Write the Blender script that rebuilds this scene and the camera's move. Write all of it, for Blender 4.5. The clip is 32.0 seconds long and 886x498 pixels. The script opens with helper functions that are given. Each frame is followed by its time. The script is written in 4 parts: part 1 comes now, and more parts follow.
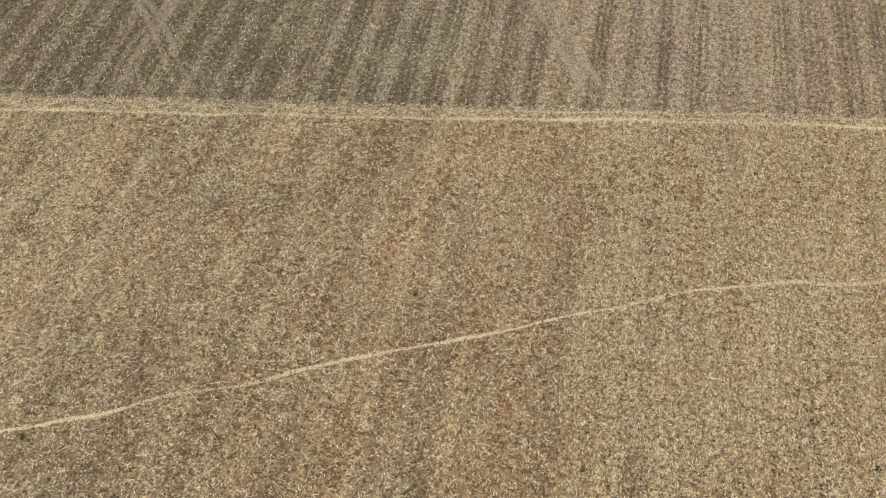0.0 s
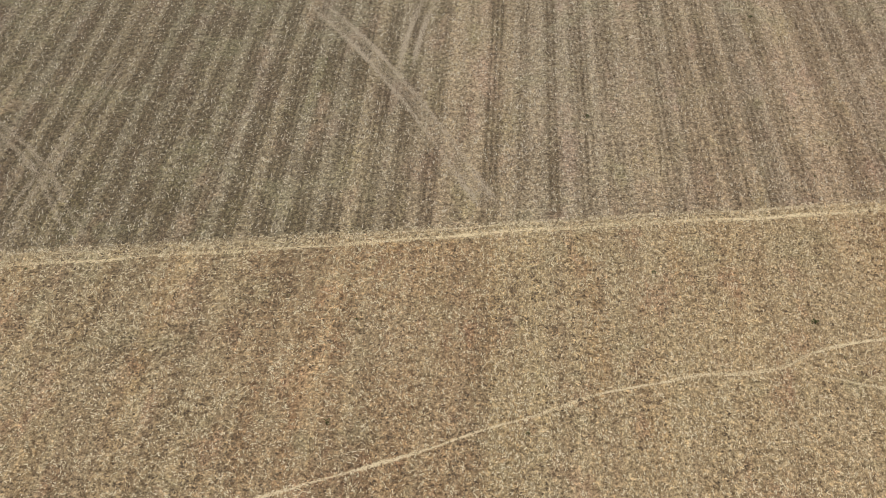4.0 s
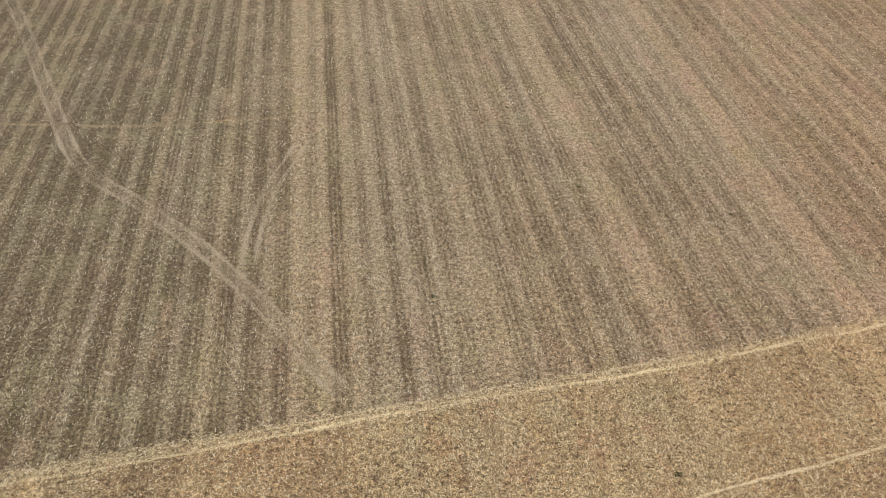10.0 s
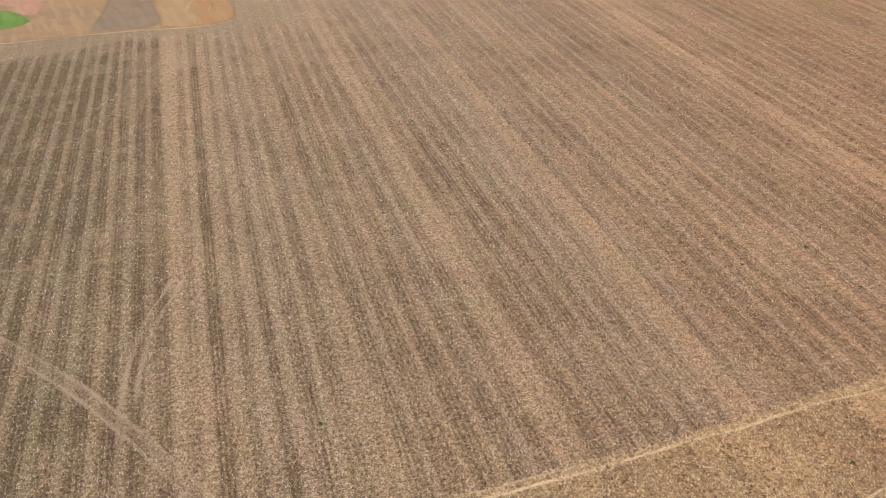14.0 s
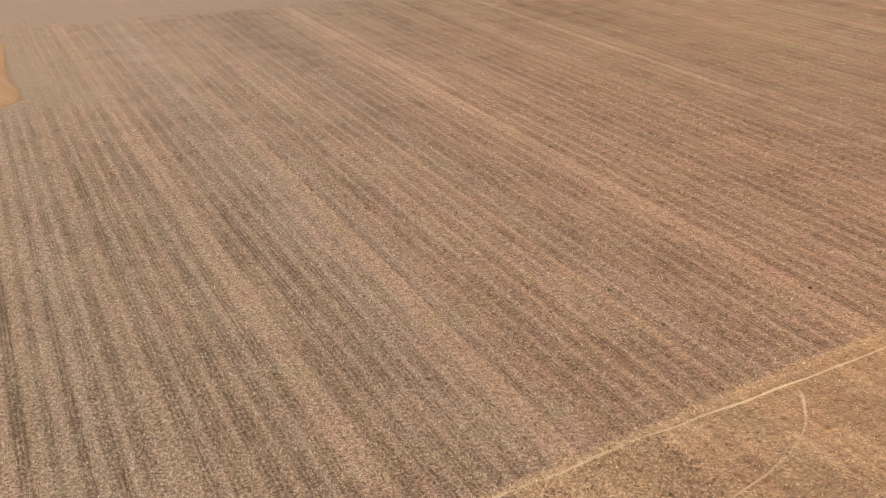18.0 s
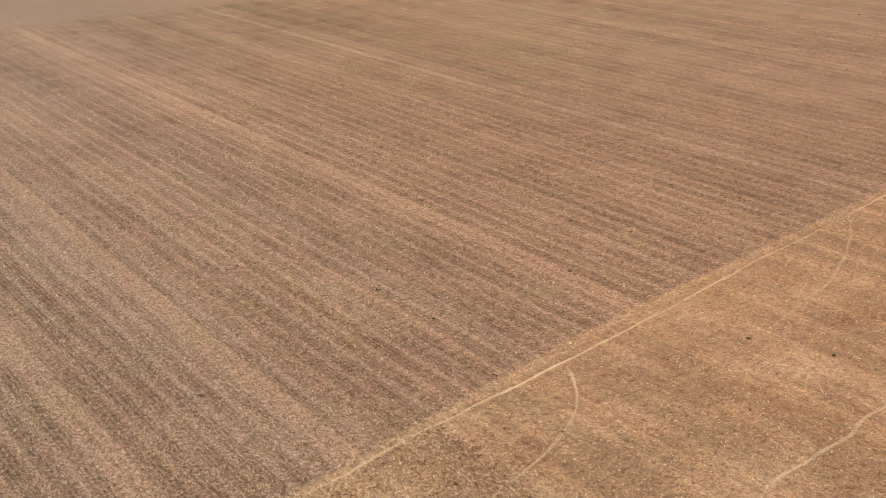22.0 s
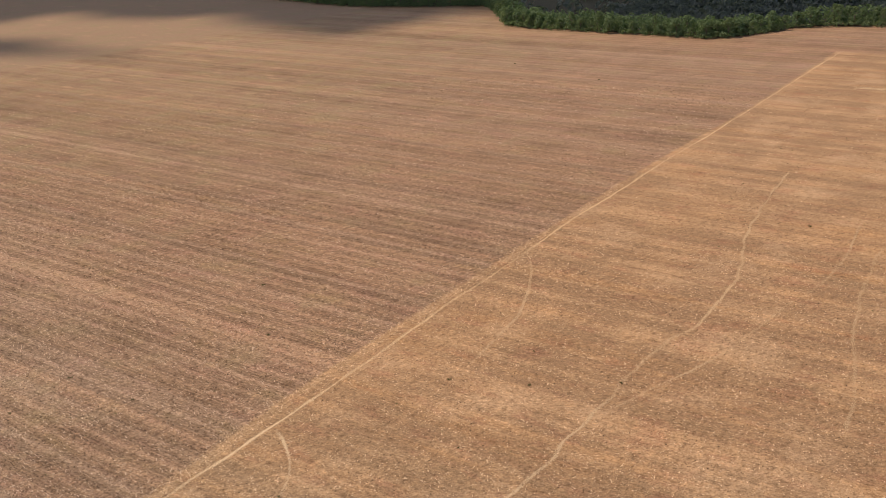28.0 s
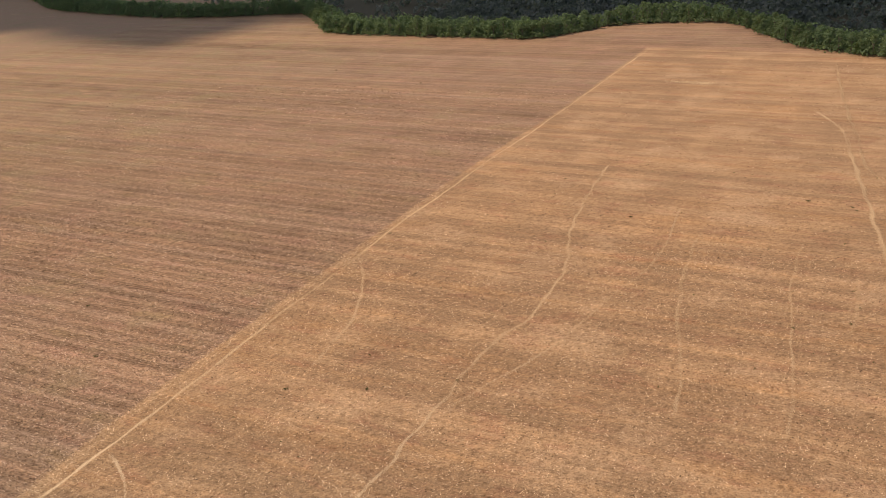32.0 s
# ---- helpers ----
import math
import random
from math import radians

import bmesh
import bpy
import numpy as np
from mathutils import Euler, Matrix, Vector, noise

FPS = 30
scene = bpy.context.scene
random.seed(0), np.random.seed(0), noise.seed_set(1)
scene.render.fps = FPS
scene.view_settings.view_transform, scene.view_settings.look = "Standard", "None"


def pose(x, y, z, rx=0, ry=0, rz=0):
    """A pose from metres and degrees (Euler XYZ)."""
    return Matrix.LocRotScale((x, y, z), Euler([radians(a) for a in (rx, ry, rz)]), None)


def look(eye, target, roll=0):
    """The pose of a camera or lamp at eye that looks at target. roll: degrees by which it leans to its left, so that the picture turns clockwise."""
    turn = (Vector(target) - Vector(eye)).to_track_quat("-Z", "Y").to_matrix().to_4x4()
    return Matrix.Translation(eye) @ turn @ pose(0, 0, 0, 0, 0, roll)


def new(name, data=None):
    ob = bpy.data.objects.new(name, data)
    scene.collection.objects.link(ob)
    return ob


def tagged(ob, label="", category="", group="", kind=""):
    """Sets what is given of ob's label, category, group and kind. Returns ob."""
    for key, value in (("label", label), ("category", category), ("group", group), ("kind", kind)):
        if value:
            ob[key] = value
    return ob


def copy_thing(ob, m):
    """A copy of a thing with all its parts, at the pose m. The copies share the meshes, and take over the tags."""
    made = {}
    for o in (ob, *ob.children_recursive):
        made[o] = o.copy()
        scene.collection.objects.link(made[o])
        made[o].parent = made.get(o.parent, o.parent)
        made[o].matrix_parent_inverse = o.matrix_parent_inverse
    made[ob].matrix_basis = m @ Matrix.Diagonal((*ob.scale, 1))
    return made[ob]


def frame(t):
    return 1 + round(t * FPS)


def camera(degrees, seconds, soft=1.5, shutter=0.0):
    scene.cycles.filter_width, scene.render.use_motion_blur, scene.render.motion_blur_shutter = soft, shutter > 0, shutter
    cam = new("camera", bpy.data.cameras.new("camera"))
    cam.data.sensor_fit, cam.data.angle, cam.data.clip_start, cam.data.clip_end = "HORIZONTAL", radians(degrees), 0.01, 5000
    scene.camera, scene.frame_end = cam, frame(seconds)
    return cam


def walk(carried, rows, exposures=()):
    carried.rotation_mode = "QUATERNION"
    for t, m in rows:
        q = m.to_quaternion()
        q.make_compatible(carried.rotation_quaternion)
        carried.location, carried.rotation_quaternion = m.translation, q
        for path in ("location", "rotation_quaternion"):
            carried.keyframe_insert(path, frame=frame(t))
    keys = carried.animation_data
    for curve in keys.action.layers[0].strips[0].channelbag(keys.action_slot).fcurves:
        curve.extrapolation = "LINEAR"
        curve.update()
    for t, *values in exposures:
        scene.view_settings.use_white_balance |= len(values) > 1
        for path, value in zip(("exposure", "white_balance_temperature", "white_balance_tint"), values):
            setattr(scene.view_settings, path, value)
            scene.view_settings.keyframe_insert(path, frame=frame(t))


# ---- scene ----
cam = camera(39.46, 32.0, soft=0.95)

# seconds, x, y, z, heading (clockwise from +y), tilt below level, roll
FLIGHT = [
    (0, -0.00, -0.00, 102.00, 0.00, 49.56, 0.95),
    (0.5, 0.01, -0.00, 101.87, 0.81, 48.81, 0.90),
    (1, 0.00, -0.04, 101.71, 1.64, 48.06, 0.79),
    (1.5, 0.09, -0.11, 101.58, 2.40, 47.30, 0.71),
    (2, 0.18, -0.18, 101.53, 3.13, 46.57, 0.61),
    (2.5, 0.28, -0.20, 101.52, 3.88, 45.85, 0.46),
    (3, 0.40, -0.19, 101.47, 4.62, 45.14, 0.35),
    (3.5, 0.53, -0.19, 101.36, 5.33, 44.41, 0.30),
    (5.5, 0.80, -0.19, 100.71, 8.21, 41.37, 0.11),
    (6, 0.88, -0.16, 100.55, 8.92, 40.62, 0.05),
    (6.5, 1.00, -0.11, 100.39, 9.63, 39.87, -0.00),
    (7, 1.13, -0.12, 100.27, 10.33, 39.11, -0.06),
    (7.5, 1.29, -0.22, 100.15, 11.02, 38.34, -0.11),
    (8, 1.43, -0.28, 100.00, 11.70, 37.59, -0.18),
    (8.5, 1.58, -0.35, 99.85, 12.37, 36.84, -0.26),
    (9, 1.77, -0.42, 99.71, 13.05, 36.09, -0.31),
    (9.5, 1.87, -0.51, 99.63, 13.74, 35.34, -0.37),
    (10, 1.97, -0.58, 99.60, 14.42, 34.61, -0.45),
    (10.5, 2.07, -0.71, 99.58, 15.11, 33.88, -0.52),
    (11, 2.15, -0.79, 99.53, 15.79, 33.15, -0.61),
    (11.5, 2.24, -0.87, 99.39, 16.45, 32.41, -0.69),
    (12, 2.26, -0.93, 99.20, 17.10, 31.66, -0.72),
    (12.5, 2.21, -0.95, 99.03, 17.79, 30.91, -0.74),
    (13, 2.18, -0.95, 98.83, 18.58, 30.17, -0.72),
    (13.5, 2.15, -0.94, 98.67, 19.68, 29.44, -0.71),
    (14, 2.13, -0.92, 98.54, 20.81, 28.72, -0.68),
    (14.5, 2.20, -0.91, 98.46, 21.89, 28.01, -0.64),
    (16.5, 2.48, -0.84, 97.62, 26.58, 25.67, -0.54),
    (17, 2.50, -0.75, 97.44, 28.02, 25.65, -0.48),
    (17.5, 2.55, -0.69, 97.28, 29.35, 25.64, -0.44),
    (18, 2.56, -0.68, 97.15, 30.68, 25.62, -0.41),
    (18.5, 2.50, -0.68, 97.04, 32.08, 25.59, -0.37),
    (19, 2.41, -0.61, 96.82, 33.57, 25.54, -0.30),
    (19.5, 2.36, -0.51, 96.54, 35.08, 25.48, -0.24),
    (20, 2.33, -0.37, 96.22, 36.58, 25.41, -0.19),
    (20.5, 2.36, -0.22, 95.80, 38.10, 25.31, -0.08),
    (21, 2.47, 0.04, 95.46, 39.69, 25.24, 0.03),
    (21.5, 2.53, 0.26, 95.16, 41.24, 25.17, 0.11),
    (22, 2.58, 0.36, 94.93, 42.87, 25.09, 0.18),
    (22.5, 2.48, 0.37, 94.75, 44.49, 25.00, 0.22),
    (23, 2.37, 0.34, 94.63, 46.06, 24.92, 0.29),
    (23.5, 2.32, 0.35, 94.51, 47.57, 24.87, 0.34),
    (24, 2.29, 0.43, 94.40, 49.00, 24.84, 0.41),
    (24.5, 2.22, 0.53, 94.30, 50.43, 24.79, 0.43),
    (25, 2.12, 0.61, 94.30, 51.85, 24.73, 0.44),
    (25.5, 2.02, 0.66, 94.34, 53.17, 24.68, 0.43),
    (27.5, 1.97, 0.35, 94.39, 57.34, 22.63, 0.30),
    (28, 1.94, 0.19, 94.40, 58.37, 22.04, 0.27),
    (28.5, 1.92, 0.05, 94.30, 59.45, 21.97, 0.20),
    (29, 1.91, -0.05, 94.25, 60.50, 21.95, 0.15),
    (29.5, 1.88, -0.11, 94.14, 61.57, 21.89, 0.15),
    (30, 1.89, -0.10, 94.08, 62.63, 21.86, 0.16),
    (30.5, 1.95, -0.06, 94.01, 63.70, 21.81, 0.16),
    (31, 2.10, -0.02, 93.93, 64.74, 21.77, 0.20),
    (31.5, 2.21, -0.06, 93.82, 65.75, 21.71, 0.24),
    (32, 2.28, -0.10, 93.72, 66.74, 21.67, 0.25),
]


def aim(x, y, z, heading, tilt, roll):
    return pose(x, y, z, 90 - tilt, 0, -heading) @ pose(0, 0, 0, 0, 0, roll)


walk(cam, [(t, aim(*r)) for t, *r in FLIGHT],
     exposures=[(0, 0.13, 7150, 4.5), (6, 0.16, 7300, 5.5), (10, 0.18, 7500, 6.5), (13, 0.17, 7950, 15.5), (16.5, 0.13, 8500, 23),
                (19, 0.13, 8450, 24), (25, 0.07, 8350, 24), (28, 0.04, 8450, 24), (32, 0.03, 8800, 25)])

# ---------------------------------------------------------------- light
SUN_ELEV, SUN_AZ = 56.0, 5.0     # degrees above level, degrees anticlockwise from +y
world = bpy.data.worlds.new("sky")
scene.world = world
world.use_nodes = True
wt = world.node_tree
sky = wt.nodes.new("ShaderNodeTexSky")
sky.sky_type = 'NISHITA'
sky.sun_disc = False
sky.sun_elevation = radians(SUN_ELEV)
sky.sun_rotation = radians(-SUN_AZ)
wt.nodes["Background"].inputs["Strength"].default_value = 0.135
wt.links.new(sky.outputs[0], wt.nodes["Background"].inputs["Color"])
SUN_WAY = Vector((-math.sin(radians(SUN_AZ)) * math.cos(radians(SUN_ELEV)),
                  math.cos(radians(SUN_AZ)) * math.cos(radians(SUN_ELEV)), math.sin(radians(SUN_ELEV))))
sun = new("sun", bpy.data.lights.new("sun", 'SUN'))
sun.data.energy = 2.85
sun.data.angle = radians(0.53)
sun.data.color = (1.0, 0.95, 0.87)
sun.matrix_world = look(SUN_WAY * 400, (0, 0, 0))

# ---------------------------------------------------------------- lie of the land
ROW_YAW = radians(9.3)           # heading of the drill rows
CR, SR = math.cos(ROW_YAW), math.sin(ROW_YAW)
PASS = 4.27                      # width of one machine pass
EDGE_Y = 121.5                   # line between the two fields


# Dark sown strips between the pale wheelings: distance across the rows, width, depth.
# West of them and far to the east the strips keep an even spacing.
SOWN = [(-4.6, 1.8, 0.85), (-0.5, 2.4, 1.15), (4.1, 1.5, 0.75), (8.5, 2.0, 0.8), (13.0, 2.4, 0.85), (17.1, 2.4, 0.95), (21.2, 0.9, 0.4),
        (24.6, 2.6, 0.85), (29.3, 2.6, 0.85), (33.8, 2.6, 0.9), (38.3, 2.5, 0.85), (42.6, 2.2, 0.85), (46.7, 0.9, 0.6), (51.0, 2.8, 1.0), (55.3, 2.4, 0.85)]
SOWN += [(59.6 + 4.3 * k, 2.5, (0.95, 0.7, 0.85, 0.6)[k]) for k in range(4)]
SOWN += [(76.9, 0.9, 0.4), (80.2, 2.0, 0.75)]
SOWN += [(84.2 + 4.3 * k, 2.6, 0.6 + 0.35 * ((k * 7) % 5) / 4) for k in range(14)]
SOWN += [(144.2, 1.8, 0.7), (147.6, 0.7, 0.3)]
SOWN += [(151.6, 2.4, 1.0), (155.6, 2.4, 1.0), (159.9, 2.2, 0.8), (164.2, 2.4, 0.7)]
LANES = [(-8.0, -1.8, 0.03), (0.8, 8.0, 0.04), (44.6, 49.2, 0.03), (75.0, 78.8, 0.05), (145.4, 149.8, 0.09), (229.6, 234.0, 0.12)]
WEST_END, EAST_END, EAST_STEP = -8.1, 166.4, 4.3


def drift(u, v):
    """Distance across the rows, where some of the middle passes run a little askew."""
    b = (0.5 * np.clip((u - 8) / 8, 0, 1) + 0.5 * np.clip((u - 28) / 12, 0, 1)) * np.clip((76 - u) / 18, 0, 1)
    b = b + 0.9 * np.clip((u + 38) / 16, 0, 1) * np.clip((-6 - u) / 3, 0, 1)
    return u + b * (v - 230) * 0.015


def sown_stops():
    """The strips as corners of a line: place, depth."""
    out = []
    for c, w, d in SOWN:
        w = w * 1.14 if w > 2 else w
        out += [(c - w / 2 - 0.45, 0.0), (c - w / 2 + 0.3, d), (c + w / 2 - 0.3, d), (c + w / 2 + 0.45, 0.0)]
    return out


def sown(u, v):
    """How dark the sown strip is there, from 0 to 1."""
    u = drift(np.asarray(u, float), v)
    st = sown_stops()
    west = np.clip((0.88 - (0.5 + 0.5 * np.cos((u - 0.4) * 2 * math.pi / PASS))) / 0.46, 0, 1)
    east = np.clip((0.88 - (0.5 + 0.5 * np.cos((u - 232.0) * 2 * math.pi / EAST_STEP))) / 0.46, 0, 0.8)
    return np.where(u < WEST_END, west, np.where(u > EAST_END, east, np.interp(u, [a for a, _ in st], [b for _, b in st])))


def edge_shift(x):
    """How far the field edge swings away from EDGE_Y."""
    t = np.clip((np.asarray(x, float) - 60) / 110, 0, 1)
    b = np.clip((np.asarray(x, float) - 300) / 120, 0, 1)
    return 5.8 * t * t * (3 - 2 * t) - 4.2 * b * b * (3 - 2 * b)


def soft(v, lo, hi, w):
    """v, levelled off smoothly below lo and above hi."""
    v = hi - w * np.logaddexp(0, (hi - v) / w)
    return lo + w * np.logaddexp(0, (v - lo) / w)


WOOD_EDGE = [(760, 700), (690, 610), (651, 562), (630, 513), (606, 441), (606, 387), (610, 352), (595, 335), (566, 313), (545, 296), (535, 253),
             (526, 200), (524, 186), (535, 168), (556, 153), (562, 128), (559, 102), (530, 82), (504, 65), (488, 46), (478, 27), (468, 0), (455, -40)]
EDGE_YS = np.array([p[1] for p in WOOD_EDGE][::-1], float)
EDGE_XS = np.array([p[0] for p in WOOD_EDGE][::-1], float)


def into_woods(x, y):
    """Metres from the wood edge, inwards."""
    return (x - np.interp(y, EDGE_YS, EDGE_XS)) * 0.92


def lie(x, y):
    """Height of the ground."""
    x, y = np.asarray(x, float), np.asarray(y, float)
    d = np.clip((into_woods(x, y) - 15) / 210, 0, 1)
    return -0.012 * soft(x, -900, 1100, 60) - 0.097 * soft(y, -500, 1000, 60) - 80 * (1 - (1 - d) ** 2)


# ---------------------------------------------------------------- material helpers
class Mat:
    """A node material under construction."""

    def __init__(self, name, rough=0.9):
        self.m = bpy.data.materials.new(name)
        self.m.use_nodes = True
        self.t = self.m.node_tree
        self.b = self.t.nodes["Principled BSDF"]
        self.b.inputs["Roughness"].default_value = rough
        self.b.inputs["Specular IOR Level"].default_value = 0.25

    def put(self, socket, v):
        if hasattr(v, "is_output"):
            self.t.links.new(v, socket)
        else:
            socket.default_value = v

    def node(self, kind, **inputs):
        n = self.t.nodes.new(kind)
        for k, v in inputs.items():
            self.put(n.inputs[k], v)
        return n

    def pos(self):
        return self.t.nodes.new("ShaderNodeNewGeometry").outputs["Position"]

    def math(self, op, a, b=0.0, c=0.0):
        n = self.t.nodes.new("ShaderNodeMath")
        n.operation = op
        for s, v in zip(n.inputs, (a, b, c)):
            self.put(s, v)
        return n.outputs[0]

    def scaled(self, v, sx, sy, sz=1.0, rot=0.0, loc=(0, 0, 0)):
        n = self.t.nodes.new("ShaderNodeMapping")
        n.vector_type = 'POINT'
        n.inputs["Rotation"].default_value = (0, 0, rot)
        n.inputs["Location"].default_value = loc
        self.t.links.new(v, n.inputs["Vector"])
        m = self.t.nodes.new("ShaderNodeVectorMath")
        m.operation = 'MULTIPLY'
        self.t.links.new(n.outputs[0], m.inputs[0])
        m.inputs[1].default_value = (sx, sy, sz)
        return m.outputs[0]

    def noise(self, v, scale, detail=3.0, rough=0.55, dist=0.0):
        n = self.node("ShaderNodeTexNoise", Scale=scale, Detail=detail, Roughness=rough, Distortion=dist)
        self.t.links.new(v, n.inputs["Vector"])
        return n.outputs["Fac"]

    def step(self, v, lo, hi, a=0.0, b=1.0):
        n = self.t.nodes.new("ShaderNodeMapRange")
        n.interpolation_type = 'SMOOTHSTEP'
        for s, x in zip(n.inputs, (v, lo, hi, a, b)):
            self.put(s, x)
        return n.outputs[0]

    def mix(self, f, a, b, how='MIX'):
        n = self.t.nodes.new("ShaderNodeMix")
        n.data_type = 'RGBA'
        n.blend_type = how
        self.put(n.inputs[0], f)
        for s, x in ((n.inputs[6], a), (n.inputs[7], b)):
            self.put(s, (*x, 1) if isinstance(x, tuple) and len(x) == 3 else x)
        return n.outputs[2]

    def colour(self, c):
        self.put(self.b.inputs["Base Color"], (*c, 1) if isinstance(c, tuple) else c)

    def bump(self, h, strength=0.5, dist=0.05):
        n = self.node("ShaderNodeBump", Strength=strength, Distance=dist)
        self.t.links.new(h, n.inputs["Height"])
        self.t.links.new(n.outputs[0], self.b.inputs["Normal"])


def ground_material():
    """Two stubble fields: a pale grazed one, and a grey drilled one with machine passes."""
    m = Mat("field_soil", 0.95)
    p = m.pos()
    sep = m.node("ShaderNodeSeparateXYZ", Vector=p)
    x, y = sep.outputs[0], sep.outputs[1]
    rows = m.scaled(p, 1.0, 0.02, 0.0, rot=ROW_YAW)      # across, along the rows
    rowsl = m.scaled(p, 1.0, 0.006, 0.0, rot=ROW_YAW)
    flat = m.scaled(p, 1.0, 1.0, 0.0)
    ru = m.node("ShaderNodeSeparateXYZ", Vector=m.scaled(p, 1.0, 1.0, 0.0, rot=ROW_YAW))
    warp = m.math('MULTIPLY_ADD', m.noise(rows, 0.25, 2), 1.0, -0.5)
    lin = lambda v, lo, hi: m.math('MINIMUM', m.math('MAXIMUM', m.math('MULTIPLY_ADD', v, 1 / (hi - lo), -lo / (hi - lo)), 0.0), 1.0)
    skew = m.math('MULTIPLY', m.math('MULTIPLY_ADD', lin(ru.outputs[0], 8.0, 16.0), 0.5, m.math('MULTIPLY', lin(ru.outputs[0], 28.0, 40.0), 0.5)), lin(ru.outputs[0], 76.0, 58.0))
    skew = m.math('ADD', skew, m.math('MULTIPLY', m.math('MULTIPLY', lin(ru.outputs[0], -38.0, -22.0), lin(ru.outputs[0], -6.0, -9.0)), 0.9))
    u = m.math('ADD', m.math('ADD', ru.outputs[0], warp), m.math('MULTIPLY', skew, m.math('MULTIPLY_ADD', ru.outputs[1], 0.015, -0.015 * 230)))
    strip_of = lambda pale, step: m.step(m.math('MULTIPLY_ADD', m.math('COSINE', m.math('MULTIPLY', m.math('SUBTRACT', u, pale), 2 * math.pi / step)), 0.5, 0.5), 0.42, 0.88, 1.0, 0.0)
    west, east = strip_of(0.4, PASS), m.math('MULTIPLY', strip_of(232.0, EAST_STEP), 0.8)
    middle = 0.0
    stops = sown_stops()
    for k in range(0, len(stops), 28):
        bunch = stops[k:k + 28]
        lo, hi = bunch[0][0] - 0.1, bunch[-1][0] + 0.1
        ramp = m.t.nodes.new("ShaderNodeValToRGB")
        els = ramp.color_ramp.elements
        els[0].position, els[0].color, els[1].position, els[1].color = 0.0, (0, 0, 0, 1), 1.0, (0, 0, 0, 1)
        for place, depth in bunch:
            els.new((place - lo) / (hi - lo)).color = (depth, depth, depth, 1)
        m.put(ramp.inputs[0], m.math('MULTIPLY_ADD', u, 1 / (hi - lo), -lo / (hi - lo)))
        middle = m.math('ADD', ramp.outputs[0], middle)
    is_west, is_east = m.math('LESS_THAN', u, WEST_END), m.math('GREATER_THAN', u, EAST_END)
    sown_dark = m.math('ADD', m.math('ADD', m.math('MULTIPLY', west, is_west), m.math('MULTIPLY', east, is_east)), middle)
    worn_lane = 0.0
    for lo, hi, gain in LANES:
        worn_lane = m.math('ADD', m.math('MULTIPLY', m.math('MULTIPLY', m.step(u, lo - 0.6, lo + 0.6), m.step(u, hi + 0.6, hi - 0.6)), gain), worn_lane)
    wave = m.math('SUBTRACT', 1.0, sown_dark)
    sub = m.math('MULTIPLY_ADD', m.math('COSINE', m.math('MULTIPLY', u, 2 * math.pi / 0.86)), 0.5, 0.5)
    bands = m.noise(rowsl, 0.12, 3, 0.6)
    bands2 = m.noise(rows, 0.55, 3, 0.6)
    big = m.noise(flat, 0.012, 4, 0.55)
    mid = m.noise(flat, 0.07, 4, 0.6)
    fine = m.noise(flat, 2.6, 4, 0.75)
    grit = m.noise(flat, 9.0, 3, 0.7)
    fleck = m.node("ShaderNodeTexVoronoi", Scale=4.5)
    m.t.links.new(m.scaled(p, 1.0, 1.6, 0.0), fleck.inputs["Vector"])
    # grey drilled field
    lane = m.node("ShaderNodeTexWhiteNoise")
    lane.noise_dimensions = '1D'
    m.put(lane.inputs["W"], m.math('FLOOR', m.math('MULTIPLY_ADD', u, 1 / PASS, 0.5 - 0.4 / PASS)))
    own = lane.outputs["Value"]
    broken = m.noise(m.scaled(p, 1.0, 0.11, 0.0, rot=ROW_YAW), 0.75, 4, 0.65)
    # some strips and some stretches of a strip are darker than others
    depth = m.math('MULTIPLY', m.step(broken, 0.30, 0.65, 1.1, 0.78), m.math('MULTIPLY_ADD', own, 0.3, 0.84))
    depth = m.math('MULTIPLY', depth, m.step(bands2, 0.30, 0.62, 1.08, 0.82))
    stretch = m.noise(m.scaled(p, 1.0, 0.3, 0.0, rot=ROW_YAW, loc=(11, 3, 0)), 0.075, 3, 0.6)
    depth = m.math('MULTIPLY', depth, m.step(stretch, 0.34, 0.64, 0.68, 1.12))
    depth = m.math('MULTIPLY', depth, m.step(x, 170.0, 370.0, 1.0, 0.34))
    depth = m.math('MULTIPLY', depth, m.step(ru.outputs[1], 350.0, 520.0, 1.0, 0.5))
    s = m.math('MULTIPLY_ADD', m.math('MULTIPLY', m.math('MULTIPLY', sown_dark, depth), m.step(u, -2.0, 12.0, 0.9, 0.82)), m.step(x, 20.0, 120.0, -0.44, -0.385), 0.59)
    s = m.math('ADD', s, m.math('MULTIPLY_ADD', m.step(bands, 0.32, 0.7), 0.16, -0.08))
    wide = m.noise(m.scaled(p, 1.0, 0.05, 0.0, rot=ROW_YAW, loc=(3, 17, 0)), 0.06, 3, 0.6)
    s = m.math('ADD', s, m.math('MULTIPLY', m.math('SUBTRACT', wide, 0.5), m.step(x, 60.0, 260.0, 0.2, 0.6)))
    s = m.math('ADD', s, m.step(x, 170.0, 330.0, 0.0, -0.16))
    s = m.math('ADD', s, m.math('MULTIPLY', worn_lane, m.step(stretch, 0.66, 0.38, 0.5, 1.4)))
    s = m.math('ADD', s, m.math('MULTIPLY', m.math('MULTIPLY', m.math('MULTIPLY', m.math('SUBTRACT', sub, 0.5), sown_dark), m.step(y, 190.0, 420.0, 1.0, 0.4)), m.math('MULTIPLY_ADD', own, 0.22, 0.14)))
